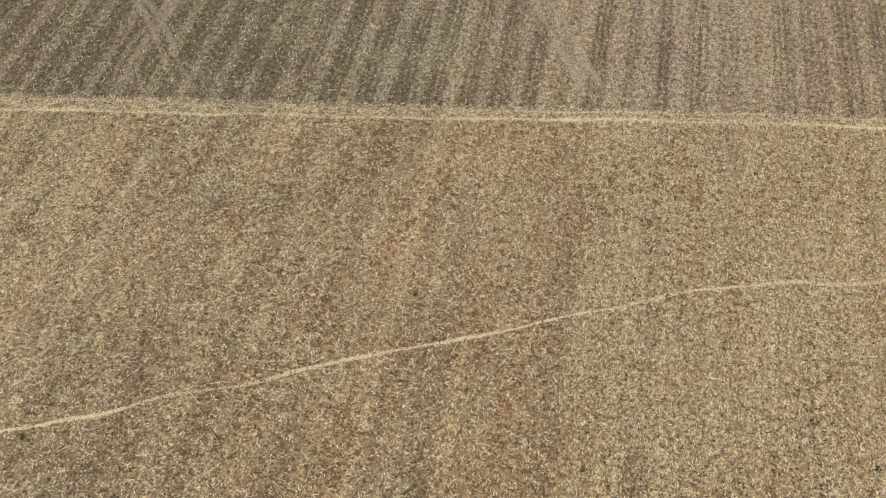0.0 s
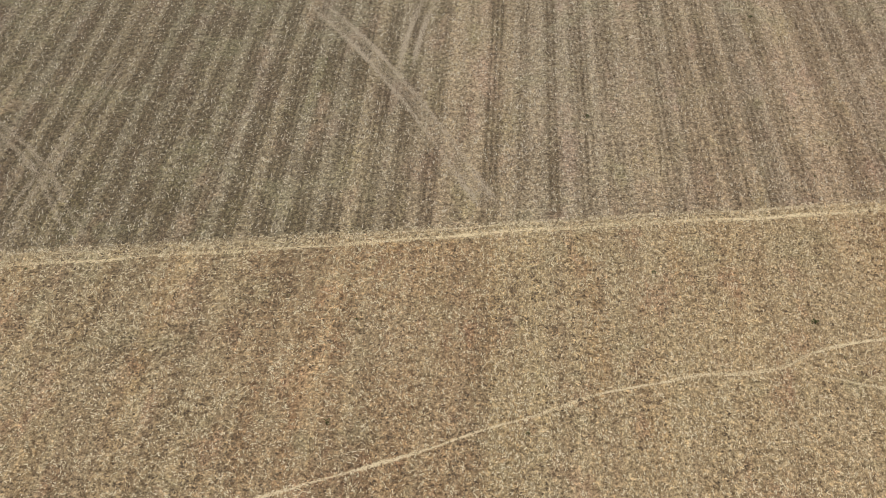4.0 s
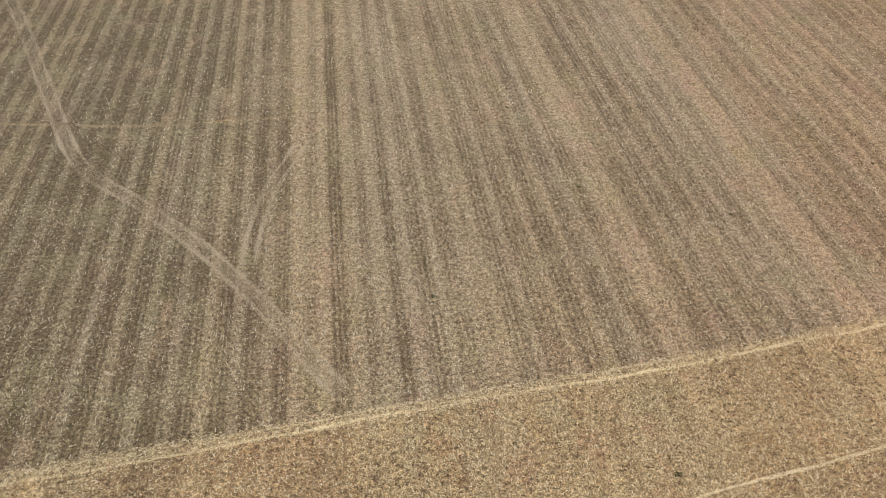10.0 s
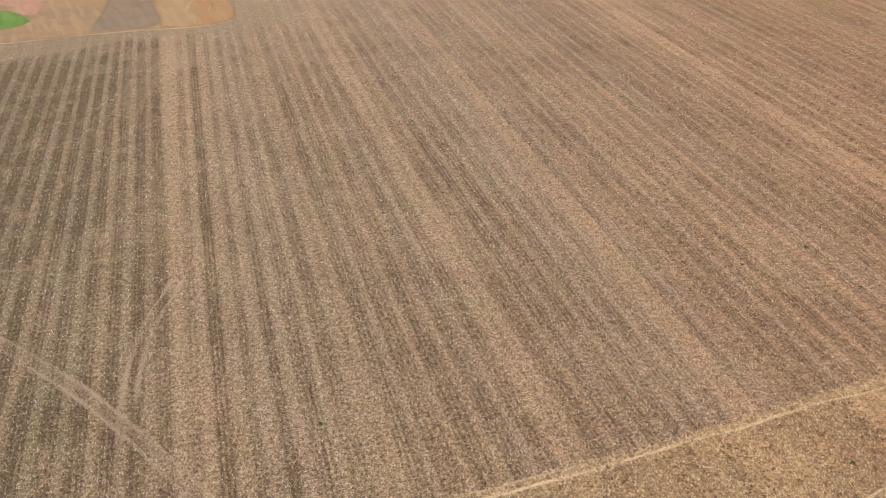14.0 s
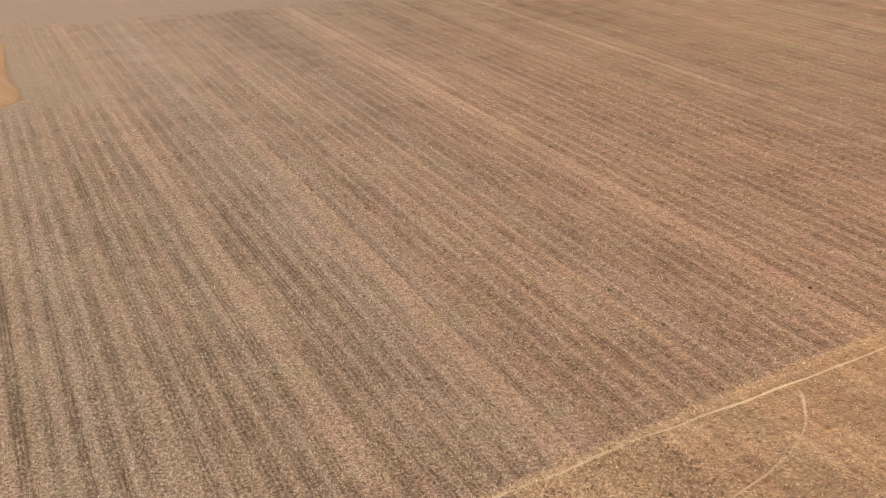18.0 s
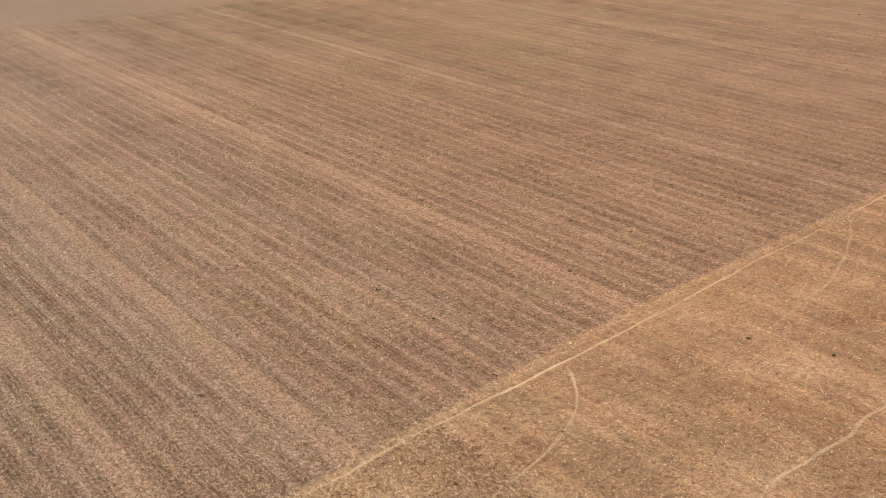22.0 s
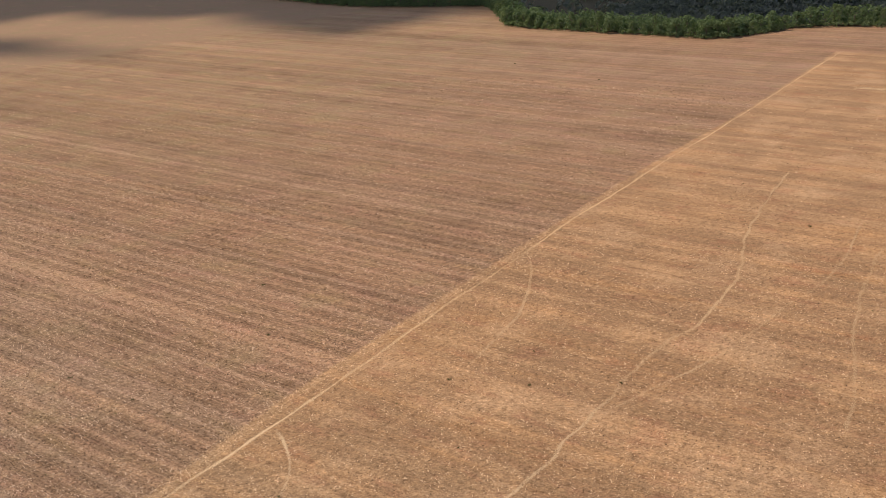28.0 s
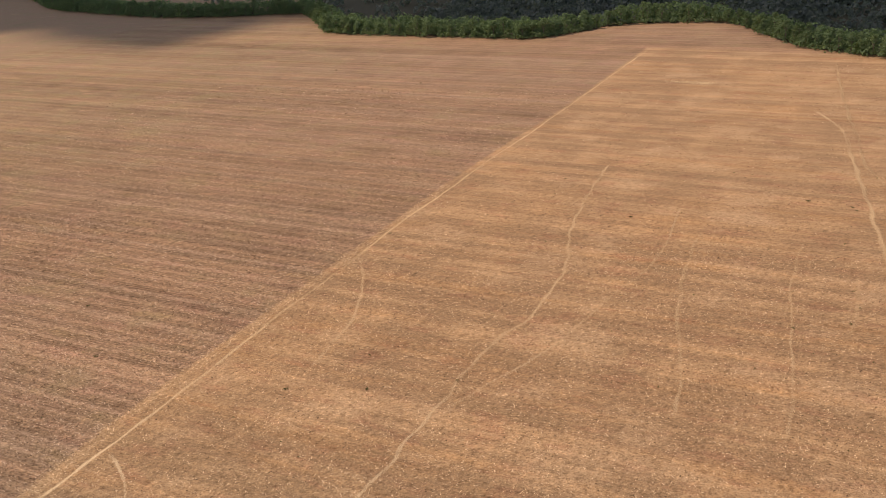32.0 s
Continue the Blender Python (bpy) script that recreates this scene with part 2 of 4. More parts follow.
    s = m.math('ADD', s, m.math('MULTIPLY_ADD', mid, 0.5, -0.19))
    s = m.math('ADD', s, m.math('MULTIPLY_ADD', broken, 0.32, -0.16))
    s = m.math('ADD', s, m.math('MULTIPLY', m.math('MULTIPLY', m.step(u, 30.0, 50.0), m.step(u, 135.0, 100.0)), m.step(ru.outputs[1], 215.0, 150.0, 0.0, -0.04)))
    blotch = m.noise(m.scaled(p, 1.0, 0.5, 0.0, rot=ROW_YAW, loc=(23, 41, 0)), 0.055, 4, 0.65)
    s = m.math('ADD', s, m.math('MULTIPLY', m.step(blotch, 0.33, 0.67, -0.06, 0.06), m.step(x, 170.0, 330.0, 1.0, 0.6)))
    s = m.math('ADD', s, m.math('MULTIPLY', m.step(y, 360.0, 440.0), m.math('MULTIPLY', m.step(x, 120.0, 220.0, 0.0, -0.13), m.step(x, 420.0, 330.0))))
    s = m.math('ADD', s, m.step(u, -28.0, -52.0, 0.0, -0.12))
    s = m.math('ADD', s, m.step(u, WEST_END - 0.4, WEST_END + 0.4, -0.26, -0.11))
    grey = m.mix(s, (0.128, 0.094, 0.058), m.mix(m.step(lane.outputs["Color"], 0.2, 0.8), (0.462, 0.352, 0.236), (0.432, 0.353, 0.256)))
    ruw = m.math('ADD', ru.outputs[0], m.math('MULTIPLY_ADD', bands2, 3.0, -1.5))
    grey = m.mix(m.step(ruw, -6.0, -26.0), grey, m.mix(1.0, grey, (0.91, 0.95, 0.94), 'MULTIPLY'))
    grey = m.mix(m.step(ruw, 5.0, 70.0), grey, m.mix(1.0, grey, (1.01, 0.995, 1.02), 'MULTIPLY'))
    grey = m.mix(m.step(y, 230.0, 380.0), grey, m.mix(1.0, grey, (1.03, 0.995, 0.99), 'MULTIPLY'))
    head = m.math('MULTIPLY', m.step(m.math('ADD', m.step(x, 50.0, 10.0, 0.0, 12.0), m.math('MULTIPLY_ADD', x, 0.08, m.math('MULTIPLY_ADD', mid, 8.0, y))), 421.0, 427.0), m.step(x, 130.0, 90.0))
    grey = m.mix(m.math('MULTIPLY', head, 0.7), grey, (0.265, 0.212, 0.142))
    hue = m.noise(m.scaled(p, 1.0, 0.35, 0.0, rot=ROW_YAW), 0.15, 4, 0.65)
    grey = m.mix(m.math('MULTIPLY', m.step(hue, 0.53, 0.68), 0.65), grey, m.mix(1.0, grey, (0.96, 1.01, 0.87), 'MULTIPLY'))
    grey = m.mix(m.math('MULTIPLY', m.step(hue, 0.48, 0.33), 0.8), grey, m.mix(1.0, grey, (1.05, 0.965, 1.03), 'MULTIPLY'))
    beyond = m.math('ADD', m.math('MULTIPLY_ADD', x, 0.36, m.math('MULTIPLY', mid, 22.0)), m.math('SUBTRACT', y, 646.0))
    grey = m.mix(m.step(beyond, -9.0, 9.0), grey, m.mix(m.step(x, 180.0, 290.0), m.mix(mid, (0.262, 0.197, 0.141), (0.31, 0.235, 0.17)), m.mix(mid, (0.228, 0.172, 0.123), (0.27, 0.205, 0.148))))
    grey = m.mix(m.math('MULTIPLY', m.step(mid, 0.52, 0.70), 0.45), grey, (0.20, 0.182, 0.108))
    spots = m.noise(m.scaled(p, 1.0, 0.35, 0.0, rot=ROW_YAW), 0.16, 3, 0.6)
    grey = m.mix(m.math('MULTIPLY', m.step(spots, 0.58, 0.72), 0.5), grey, (0.36, 0.255, 0.175))
    # pale grazed field
    g = m.math('ADD', m.math('MULTIPLY', m.step(mid, 0.3, 0.7), 0.42), m.math('MULTIPLY_ADD', m.step(bands, 0.38, 0.62), 0.42, 0.08))
    gold = m.mix(m.math('MAXIMUM', g, m.math('SUBTRACT', m.step(x, -10.0, 35.0, 0.0, 0.7), m.step(x, 45.0, 95.0, 0.0, 0.34))), (0.172, 0.128, 0.08), (0.44, 0.338, 0.208))
    gold = m.mix(m.math('MULTIPLY', sown_dark, m.step(x, 30.0, 140.0, 0.55, 0.25)), gold, m.mix(1.0, gold, (0.72, 0.66, 0.62), 'MULTIPLY'))
    gold = m.mix(m.math('MULTIPLY', m.step(big, 0.48, 0.66), 0.35), gold, (0.41, 0.30, 0.17))
    ruddy = m.math('MULTIPLY', m.math('MULTIPLY', m.step(u, -40.0, -24.0), m.step(u, 1.2, -0.4)), m.step(m.noise(rows, 0.22, 3, 0.6), 0.35, 0.62, 0.35, 1.0))
    gold = m.mix(m.math('MULTIPLY', sub, m.step(x, -15.0, 20.0, 0.06, 0.3)), gold, m.mix(1.0, gold, (0.78, 0.74, 0.70), 'MULTIPLY'))
    gold = m.mix(ruddy, gold, m.mix(1.0, gold, (0.94, 0.85, 0.82), 'MULTIPLY'))
    gold = m.mix(m.math('MULTIPLY', m.math('MULTIPLY', m.step(u, -0.4, 1.2), m.step(u, 8.4, 6.6)), m.step(x, 80.0, 30.0, 0.0, 0.6)), gold, m.mix(1.0, gold, (1.2, 1.16, 1.08), 'MULTIPLY'))
    worn = m.noise(rows, 0.35, 4, 0.65)
    gold = m.mix(m.math('MULTIPLY', m.step(worn, 0.48, 0.64), m.step(x, 0.0, 60.0, 0.62, 0.3)), gold, (0.235, 0.158, 0.098))
    olive = m.noise(flat, 0.11, 4, 0.6)
    gold = m.mix(m.math('MULTIPLY', m.step(olive, 0.52, 0.70), m.step(x, 40.0, 130.0, 0.4, 0.06)), gold, (0.255, 0.235, 0.145))
    tint = m.noise(m.scaled(p, 1.0, 0.08, 0.0, rot=ROW_YAW), 0.17, 3, 0.6)
    gold = m.mix(m.math('MULTIPLY', m.step(tint, 0.48, 0.70), 0.5), gold, m.mix(1.0, gold, (1.13, 1.01, 0.86), 'MULTIPLY'))
    gold = m.mix(m.math('MULTIPLY', m.step(tint, 0.48, 0.36), 0.7), gold, m.mix(1.0, gold, (0.96, 0.97, 0.96), 'MULTIPLY'))
    blush = m.noise(m.scaled(p, 1.0, 0.4, 0.0, rot=ROW_YAW, loc=(31, 7, 0)), 0.22, 3, 0.6)
    gold = m.mix(m.math('MULTIPLY', m.step(blush, 0.52, 0.68), 0.75), gold, m.mix(1.0, gold, (0.93, 0.80, 0.83), 'MULTIPLY'))
    faded = m.noise(m.scaled(p, 1.0, 0.7, 0.0, rot=ROW_YAW, loc=(2, 61, 0)), 0.06, 4, 0.6)
    gold = m.mix(m.math('MULTIPLY', m.step(faded, 0.50, 0.68), m.step(x, 40.0, 170.0, 0.2, 0.45)), gold, (0.42, 0.34, 0.225))
    # where they meet
    ragged = m.math('SUBTRACT', m.math('MULTIPLY_ADD', m.noise(flat, 0.5, 4, 0.7), 2.4, -1.2), m.math('SUBTRACT', m.step(x, 60.0, 170.0, 0.0, 5.8), m.step(x, 300.0, 420.0, 0.0, 4.2)))
    up = m.step(m.math('ADD', y, ragged), EDGE_Y - 0.5, EDGE_Y + 0.9)
    endx = m.math('MULTIPLY_ADD', y, 0.2, 478.6)
    out = m.step(m.math('SUBTRACT', x, endx), -3.0, 3.0)
    far = m.math('MAXIMUM', up, out)
    base = m.mix(far, gold, grey)
    # straw-strewn strip along the edge
    strip = m.math('SUBTRACT', 1.0, m.math('MINIMUM', m.math('ABSOLUTE', m.math('MULTIPLY', m.math('SUBTRACT', m.math('ADD', y, ragged), EDGE_Y - 0.7), 0.5)), 1.0))
    strip = m.math('MULTIPLY', strip, m.math('SUBTRACT', 1.0, out))
    base = m.mix(m.math('MULTIPLY', strip, m.step(x, 60.0, 280.0, 0.45, 0.1)), base, (0.52, 0.42, 0.265))
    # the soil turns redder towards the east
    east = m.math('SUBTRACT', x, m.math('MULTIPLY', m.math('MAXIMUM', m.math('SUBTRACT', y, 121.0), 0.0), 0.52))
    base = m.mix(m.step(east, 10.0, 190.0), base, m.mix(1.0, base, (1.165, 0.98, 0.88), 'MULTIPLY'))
    green = m.math('MULTIPLY', m.math('MULTIPLY', m.step(y, 190.0, 330.0), m.step(x, 200.0, 330.0)), m.step(mid, 0.35, 0.6, 0.4, 1.0))
    base = m.mix(m.math('MULTIPLY', green, far), base, m.mix(1.0, base, (0.91, 1.0, 0.93), 'MULTIPLY'))
    # flecks of straw and clods, their contrast weakened with distance
    far_off = m.math('MULTIPLY', m.math('MULTIPLY', m.step(x, 220.0, 400.0, 1.0, 0.33), m.step(y, 330.0, 460.0, 1.0, 0.5)), m.math('MAXIMUM', far, m.step(x, 70.0, 170.0, 1.0, 0.76)))
    bits = m.math('MULTIPLY', m.step(fleck.outputs["Distance"], 0.34, 0.16), m.step(fine, 0.46, 0.56))
    base = m.mix(m.math('MULTIPLY', bits, m.step(x, 40.0, 300.0, 0.65, 0.25)), base, m.mix(far, (0.62, 0.50, 0.33), (0.50, 0.42, 0.31)))
    dark = m.step(fine, 0.50, 0.38)
    base = m.mix(m.math('MULTIPLY', m.math('MULTIPLY', dark, far_off), 0.85), base, m.mix(1.0, base, (0.40, 0.35, 0.30), 'MULTIPLY'))
    base = m.mix(m.math('MULTIPLY_ADD', grit, 0.5, -0.05), base, m.mix(1.0, base, (1.28, 1.28, 1.28), 'MULTIPLY'))
    close = m.math('MULTIPLY', m.step(x, 130.0, 50.0), m.step(y, 205.0, 122.0, 0.0, 1.0))
    base = m.mix(m.math('MULTIPLY', m.step(grit, 0.50, 0.36), m.math('MULTIPLY', close, 0.6)), base, m.mix(1.0, base, (0.48, 0.45, 0.42), 'MULTIPLY'))
    base = m.mix(m.math('MULTIPLY', m.step(grit, 0.52, 0.64), m.math('MULTIPLY', close, 0.8)), base, m.mix(1.0, base, (1.55, 1.52, 1.45), 'MULTIPLY'))
    grain = m.noise(m.scaled(p, 1.0, 0.75, 0.0, rot=ROW_YAW, loc=(8, 2, 0)), 3.8, 2, 0.5)
    base = m.mix(m.math('MULTIPLY', m.step(grain, 0.49, 0.36), m.math('MULTIPLY', close, 0.75)), base, m.mix(1.0, base, (0.50, 0.47, 0.44), 'MULTIPLY'))
    base = m.mix(m.math('MULTIPLY', m.step(grain, 0.51, 0.64), m.math('MULTIPLY', close, 0.75)), base, m.mix(1.0, base, (1.52, 1.49, 1.43), 'MULTIPLY'))
    clump = m.noise(m.scaled(p, 1.0, 0.8, 0.0, rot=ROW_YAW), 1.5, 3, 0.6)
    coarse = m.noise(m.scaled(p, 1.0, 0.8, 0.0, rot=ROW_YAW, loc=(5, 9, 0)), 0.8, 3, 0.6)
    even = m.math('MAXIMUM', m.step(x, 20.0, 170.0), m.step(y, 150.0, 300.0))
    base = m.mix(m.math('MULTIPLY', m.step(clump, 0.49, 0.36), m.math('MULTIPLY', m.step(even, 0.0, 1.0, 1.0, 0.55), far_off)), base, m.mix(1.0, base, (0.56, 0.52, 0.48), 'MULTIPLY'))
    base = m.mix(m.math('MULTIPLY', m.step(clump, 0.51, 0.64), m.math('MULTIPLY', m.step(even, 0.0, 1.0, 1.0, 0.55), far_off)), base, m.mix(1.0, base, (1.42, 1.39, 1.33), 'MULTIPLY'))
    base = m.mix(m.math('MULTIPLY', m.step(coarse, 0.48, 0.34), m.math('MULTIPLY', m.step(even, 0.0, 1.0, 0.4, 0.9), far_off)), base, m.mix(1.0, base, (0.62, 0.58, 0.54), 'MULTIPLY'))
    base = m.mix(m.math('MULTIPLY', m.step(coarse, 0.52, 0.66), m.math('MULTIPLY', m.step(even, 0.0, 1.0, 0.4, 0.9), far_off)), base, m.mix(1.0, base, (1.28, 1.26, 1.22), 'MULTIPLY'))
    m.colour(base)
    h = m.math('ADD', m.math('MULTIPLY', fine, 1.0), m.math('MULTIPLY', m.math('MULTIPLY', wave, far), 0.6))
    m.bump(m.math('MULTIPLY', m.math('ADD', h, m.math('MULTIPLY', grit, 0.3)), far_off), 0.8, 0.16)
    return m.m


GROUND = ground_material()


# ---------------------------------------------------------------- ground
def axis_steps(lo, hi, near_lo, near_hi, near, far_count):
    a = np.arange(near_lo, near_hi + 0.1, near)
    k = np.linspace(0, 1, far_count + 1)[1:] ** 1.8
    return np.concatenate([(near_lo + (lo - near_lo) * k)[::-1], a, near_hi + (hi - near_hi) * k])


def mesh_object(name, verts, faces, material, label="", category="", kind="", group=""):
    me = bpy.data.meshes.new(name)
    me.from_pydata([tuple(v) for v in verts], [], [tuple(f) for f in faces])
    me.materials.append(material)
    me.update()
    return tagged(new(name, me), label, category, group, kind)


def build_ground():
    xs = axis_steps(-4000, 4000, -140, 760, 12, 22)
    xs = np.unique(np.concatenate([xs, np.arange(450, 680, 4.0)]))
    ys = axis_steps(-4000, 4000, -60, 800, 6, 22)
    X, Y = np.meshgrid(xs, ys)
    Z = lie(X, Y)
    nx, ny = len(xs), len(ys)
    v = np.stack([X.ravel(), Y.ravel(), Z.ravel()], 1)
    i = (np.arange(ny - 1)[:, None] * nx + np.arange(nx - 1)[None, :]).ravel()
    f = np.stack([i, i + 1, i + nx + 1, i + nx], 1)
    ob = mesh_object("ground", v, f, GROUND, "dry stubble fields, pale grazed and grey drilled, sloping gently", "field", "structure")
    for q in ob.data.polygons:
        q.use_smooth = True
    return ob


build_ground()


# ---------------------------------------------------------------- trodden paths
def path_material(name, pale, dusty, rag=1.7, gaps=0.6):
    m = Mat(name, 0.95)
    p = m.scaled(m.pos(), 1, 1, 0)
    uv = m.t.nodes.new("ShaderNodeUVMap")
    sep = m.node("ShaderNodeSeparateXYZ", Vector=uv.outputs[0])
    n = m.noise(p, 1.9, 5, 0.75)
    fine = m.noise(p, 6.0, 3, 0.7)
    east = m.step(m.node("ShaderNodeSeparateXYZ", Vector=p).outputs[0], 60.0, 240.0)
    tone = m.mix(m.math('ADD', m.math('MULTIPLY', n, 0.6), m.math('MULTIPLY', fine, 0.5)), dusty, pale)
    m.colour(m.mix(east, tone, m.mix(1.0, tone, (0.87, 0.77, 0.675), 'MULTIPLY')))
    side = m.math('ABSOLUTE', m.math('MULTIPLY_ADD', sep.outputs[0], 2.0, -1.0))
    edge = m.math('ADD', side, m.math('MULTIPLY_ADD', n, rag, -rag / 2))
    keep = m.math('MULTIPLY', m.step(edge, 0.95, 0.25), 0.85)
    keep = m.math('MULTIPLY', m.math('MULTIPLY', keep, sep.outputs[1]), m.step(m.noise(p, 0.3, 3, 0.65), 0.34, 0.56, gaps, 1.0))
    keep = m.math('GREATER_THAN', keep, m.step(m.noise(p, 7.0, 2, 0.5), 0.28, 0.72))
    clear = m.t.nodes.new("ShaderNodeBsdfTransparent")
    mixer = m.t.nodes.new("ShaderNodeMixShader")
    m.t.links.new(keep, mixer.inputs[0])
    m.t.links.new(clear.outputs[0], mixer.inputs[1])
    m.t.links.new(m.b.outputs[0], mixer.inputs[2])
    m.t.links.new(mixer.outputs[0], m.t.nodes["Material Output"].inputs[0])
    m.bump(fine, 0.5, 0.05)
    return m.m


PATH_PALE = path_material("trodden_dust", (0.74, 0.595, 0.395), (0.50, 0.385, 0.24), 2.0, 0.78)
WHEEL = path_material("crushed_stubble", (0.49, 0.395, 0.295), (0.37, 0.292, 0.21), 1.7, 0.9)


def spline(pts, step):
    """Points every step metres along a smooth line through pts."""
    P = [Vector((*p, 0)) for p in pts]
    P = [2 * P[0] - P[1], *P, 2 * P[-1] - P[-2]]
    out = []
    for a, b, c, d in zip(P, P[1:], P[2:], P[3:]):
        n = max(1, int((c - b).length / step))
        for k in range(n):
            t = k / n
            out.append(0.5 * (2 * b + (c - a) * t + (2 * a - 5 * b + 4 * c - d) * t * t + (3 * b - a - 3 * c + d) * t ** 3))
    return out + [P[-2]]


TRODDEN = []                     # x, y, half width and wear of every path


def ribbon(name, pts, width, material, label, strength=1.0, wander=0.25, lift=0.03, step=1.5, offset=0.0, category="path"):
    line = spline(pts, step)
    verts, faces, uv = [], [], []
    n = len(line)
    for i, p in enumerate(line):
        d = (line[min(i + 1, n - 1)] - line[max(i - 1, 0)]).normalized()
        side = Vector((d.y, -d.x, 0))
        w = width * (0.8 + 0.5 * noise.noise(p * 0.15))
        c = p + side * (offset + wander * noise.noise(p * 0.11 + Vector((7, 3, 1))))
        fade = strength * (0.75 + 0.5 * noise.noise(p * 0.06 + Vector((1, 9, 4)))) * min(1, i / 3 + 0.2, (n - 1 - i) / 3 + 0.2)
        TRODDEN.append((c.x, c.y, w * 0.75, fade * 1.2))
        for s in (-1, 0, 1):
            q = c + side * (s * w)
            verts.append((q.x, q.y, float(lie(q.x, q.y)) + lift))
            uv.append((0.5 + 0.5 * s, max(0.0, min(1.0, fade))))
        if i:
            k = 3 * i
            faces += [(k - 3, k - 2, k + 1, k), (k - 2, k - 1, k + 2, k + 1)]
    ob = mesh_object(name, verts, faces, material, label, category, "structure")
    layer = ob.data.uv_layers.new(name="UVMap")
    for lp in ob.data.loops:
        layer.data[lp.index].uv = uv[lp.vertex_index]
    return ob


ribbon("edge_path", [(-120, 119.2), (-59, 119.2), (-36, 119.3), (-14, 119.5), (1, 119.6), (22, 120.3), (42, 120.2), (60, 120.0), (83, 120.8),
       (105, 121.9), (119, 122.2), (138, 122), (161, 122.4), (180, 122.9), (200, 123.9), (232, 124), (248, 124.8), (265, 125.3), (290, 124.7), (326, 124.6), (375, 123), (462, 122.3), (504, 121.3)],
       0.68, path_material("edge_dust", (0.82, 0.66, 0.43), (0.56, 0.43, 0.26), 1.6, 0.85), "narrow pale trodden path along the field edge", 0.95, wander=0.45)
ribbon("edge_path", [(-120, 121.4), (-59, 121.5), (-36, 121.3), (-14, 121.6), (4, 121.5), (22, 122.0), (40, 122.1), (60, 121.9), (75, 122.4)], 0.5, PATH_PALE,
       "second fainter trodden line along the field edge", 0.7, wander=0.5)
ribbon("cattle_path", [(-75, 60), (-44.6, 66.6), (-39.3, 68.2), (-34.3, 69.3), (-28.4, 71.8), (-20.9, 73.4), (-13.4, 76.3), (-5, 78.8), (0.5, 80.2),
       (7.4, 82.1), (13.8, 84.4), (20.4, 86.1), (28.1, 88.7), (35.8, 89.9), (41, 90.7), (45.7, 90.4), (50.8, 91.1), (54.2, 92.8), (59.8, 94.2), (70.9, 95), (90, 97), (108, 101.2)],
       0.52, PATH_PALE, "winding pale trodden path across the grazed stubble", 1.15, wander=0.2)
ribbon("cattle_path", [(50.8, 91.1), (56.1, 88.6), (60.8, 86.6), (66.4, 85.5), (80, 82), (105, 77), (131, 73.9)], 0.5, PATH_PALE,
       "faint branch of the trodden path", 0.85)
ribbon("cattle_path", [(143.4, 121), (141.1, 117.5), (133.7, 109.9), (124.2, 105), (114.6, 102.3), (108, 101.2)], 0.6, PATH_PALE,
       "pale trodden path bending away from the field edge", 0.95)
ribbon("cattle_path", [(326.7, 88.9), (294.4, 84.8), (267.2, 80.6), (244.4, 74.6), (222.6, 72.4), (210.3, 72.8), (200, 74.7), (179.8, 74.4), (164.5, 74), (150, 73.3), (139.6, 74.5), (131.2, 73.9)],
       0.75, PATH_PALE, "long pale trodden path winding over the grazed field", 0.9, 1.4)
ribbon("cattle_path", [(238, 122), (226.3, 115.4), (213, 109.8), (203, 106.8), (190.2, 105), (179.9, 103.9)], 0.75, PATH_PALE, "short faint trodden path near the field edge", 0.9)
ribbon("cattle_path", [(272.3, 50.8), (249.4, 48.9), (226.8, 45.4), (210.3, 41.6), (191.5, 36.7), (178.8, 35.1)], 0.8, PATH_PALE, "faint trodden path through the grazed stubble", 0.7, 0.6)
ribbon("cattle_path", [(395.6, 42.1), (371, 30.8), (334.5, 23.7), (309, 18.4), (271.3, 11.2), (240, 5)], 1.1, path_material("worn_dust", (0.72, 0.58, 0.385), (0.52, 0.405, 0.26), 1.9, 0.92), "broad pale trodden path over the far slope", 0.95, 0.5)
ribbon("cattle_path", [(472.7, 44.3), (430, 38), (392.5, 31.5), (360, 25), (334.8, 20.9), (314.6, 13.9), (290, 6)], 1.0, PATH_PALE, "pale trodden path down the far slope", 0.72, 0.5)
ribbon("cattle_path", [(252.6, 14), (228.1, 12), (217, 12.3)], 0.9, PATH_PALE, "short dusty trodden path", 0.6)
ribbon("cattle_path", [(290, 60), (276.6, 57.9), (256.5, 56.2), (241.6, 57.2), (226, 60), (210, 62), (195.6, 64.6), (185.3, 68.4), (171.2, 73)], 0.6, PATH_PALE, "thin faint trodden path beside a longer one", 0.65, 0.5)
ribbon("cattle_path", [(270.6, 27.6), (245.6, 26.2), (216.7, 22.3), (193.4, 18.3), (173.7, 16.5)], 0.6, PATH_PALE, "thin faint trodden path in the grazed stubble", 0.65, 0.6)
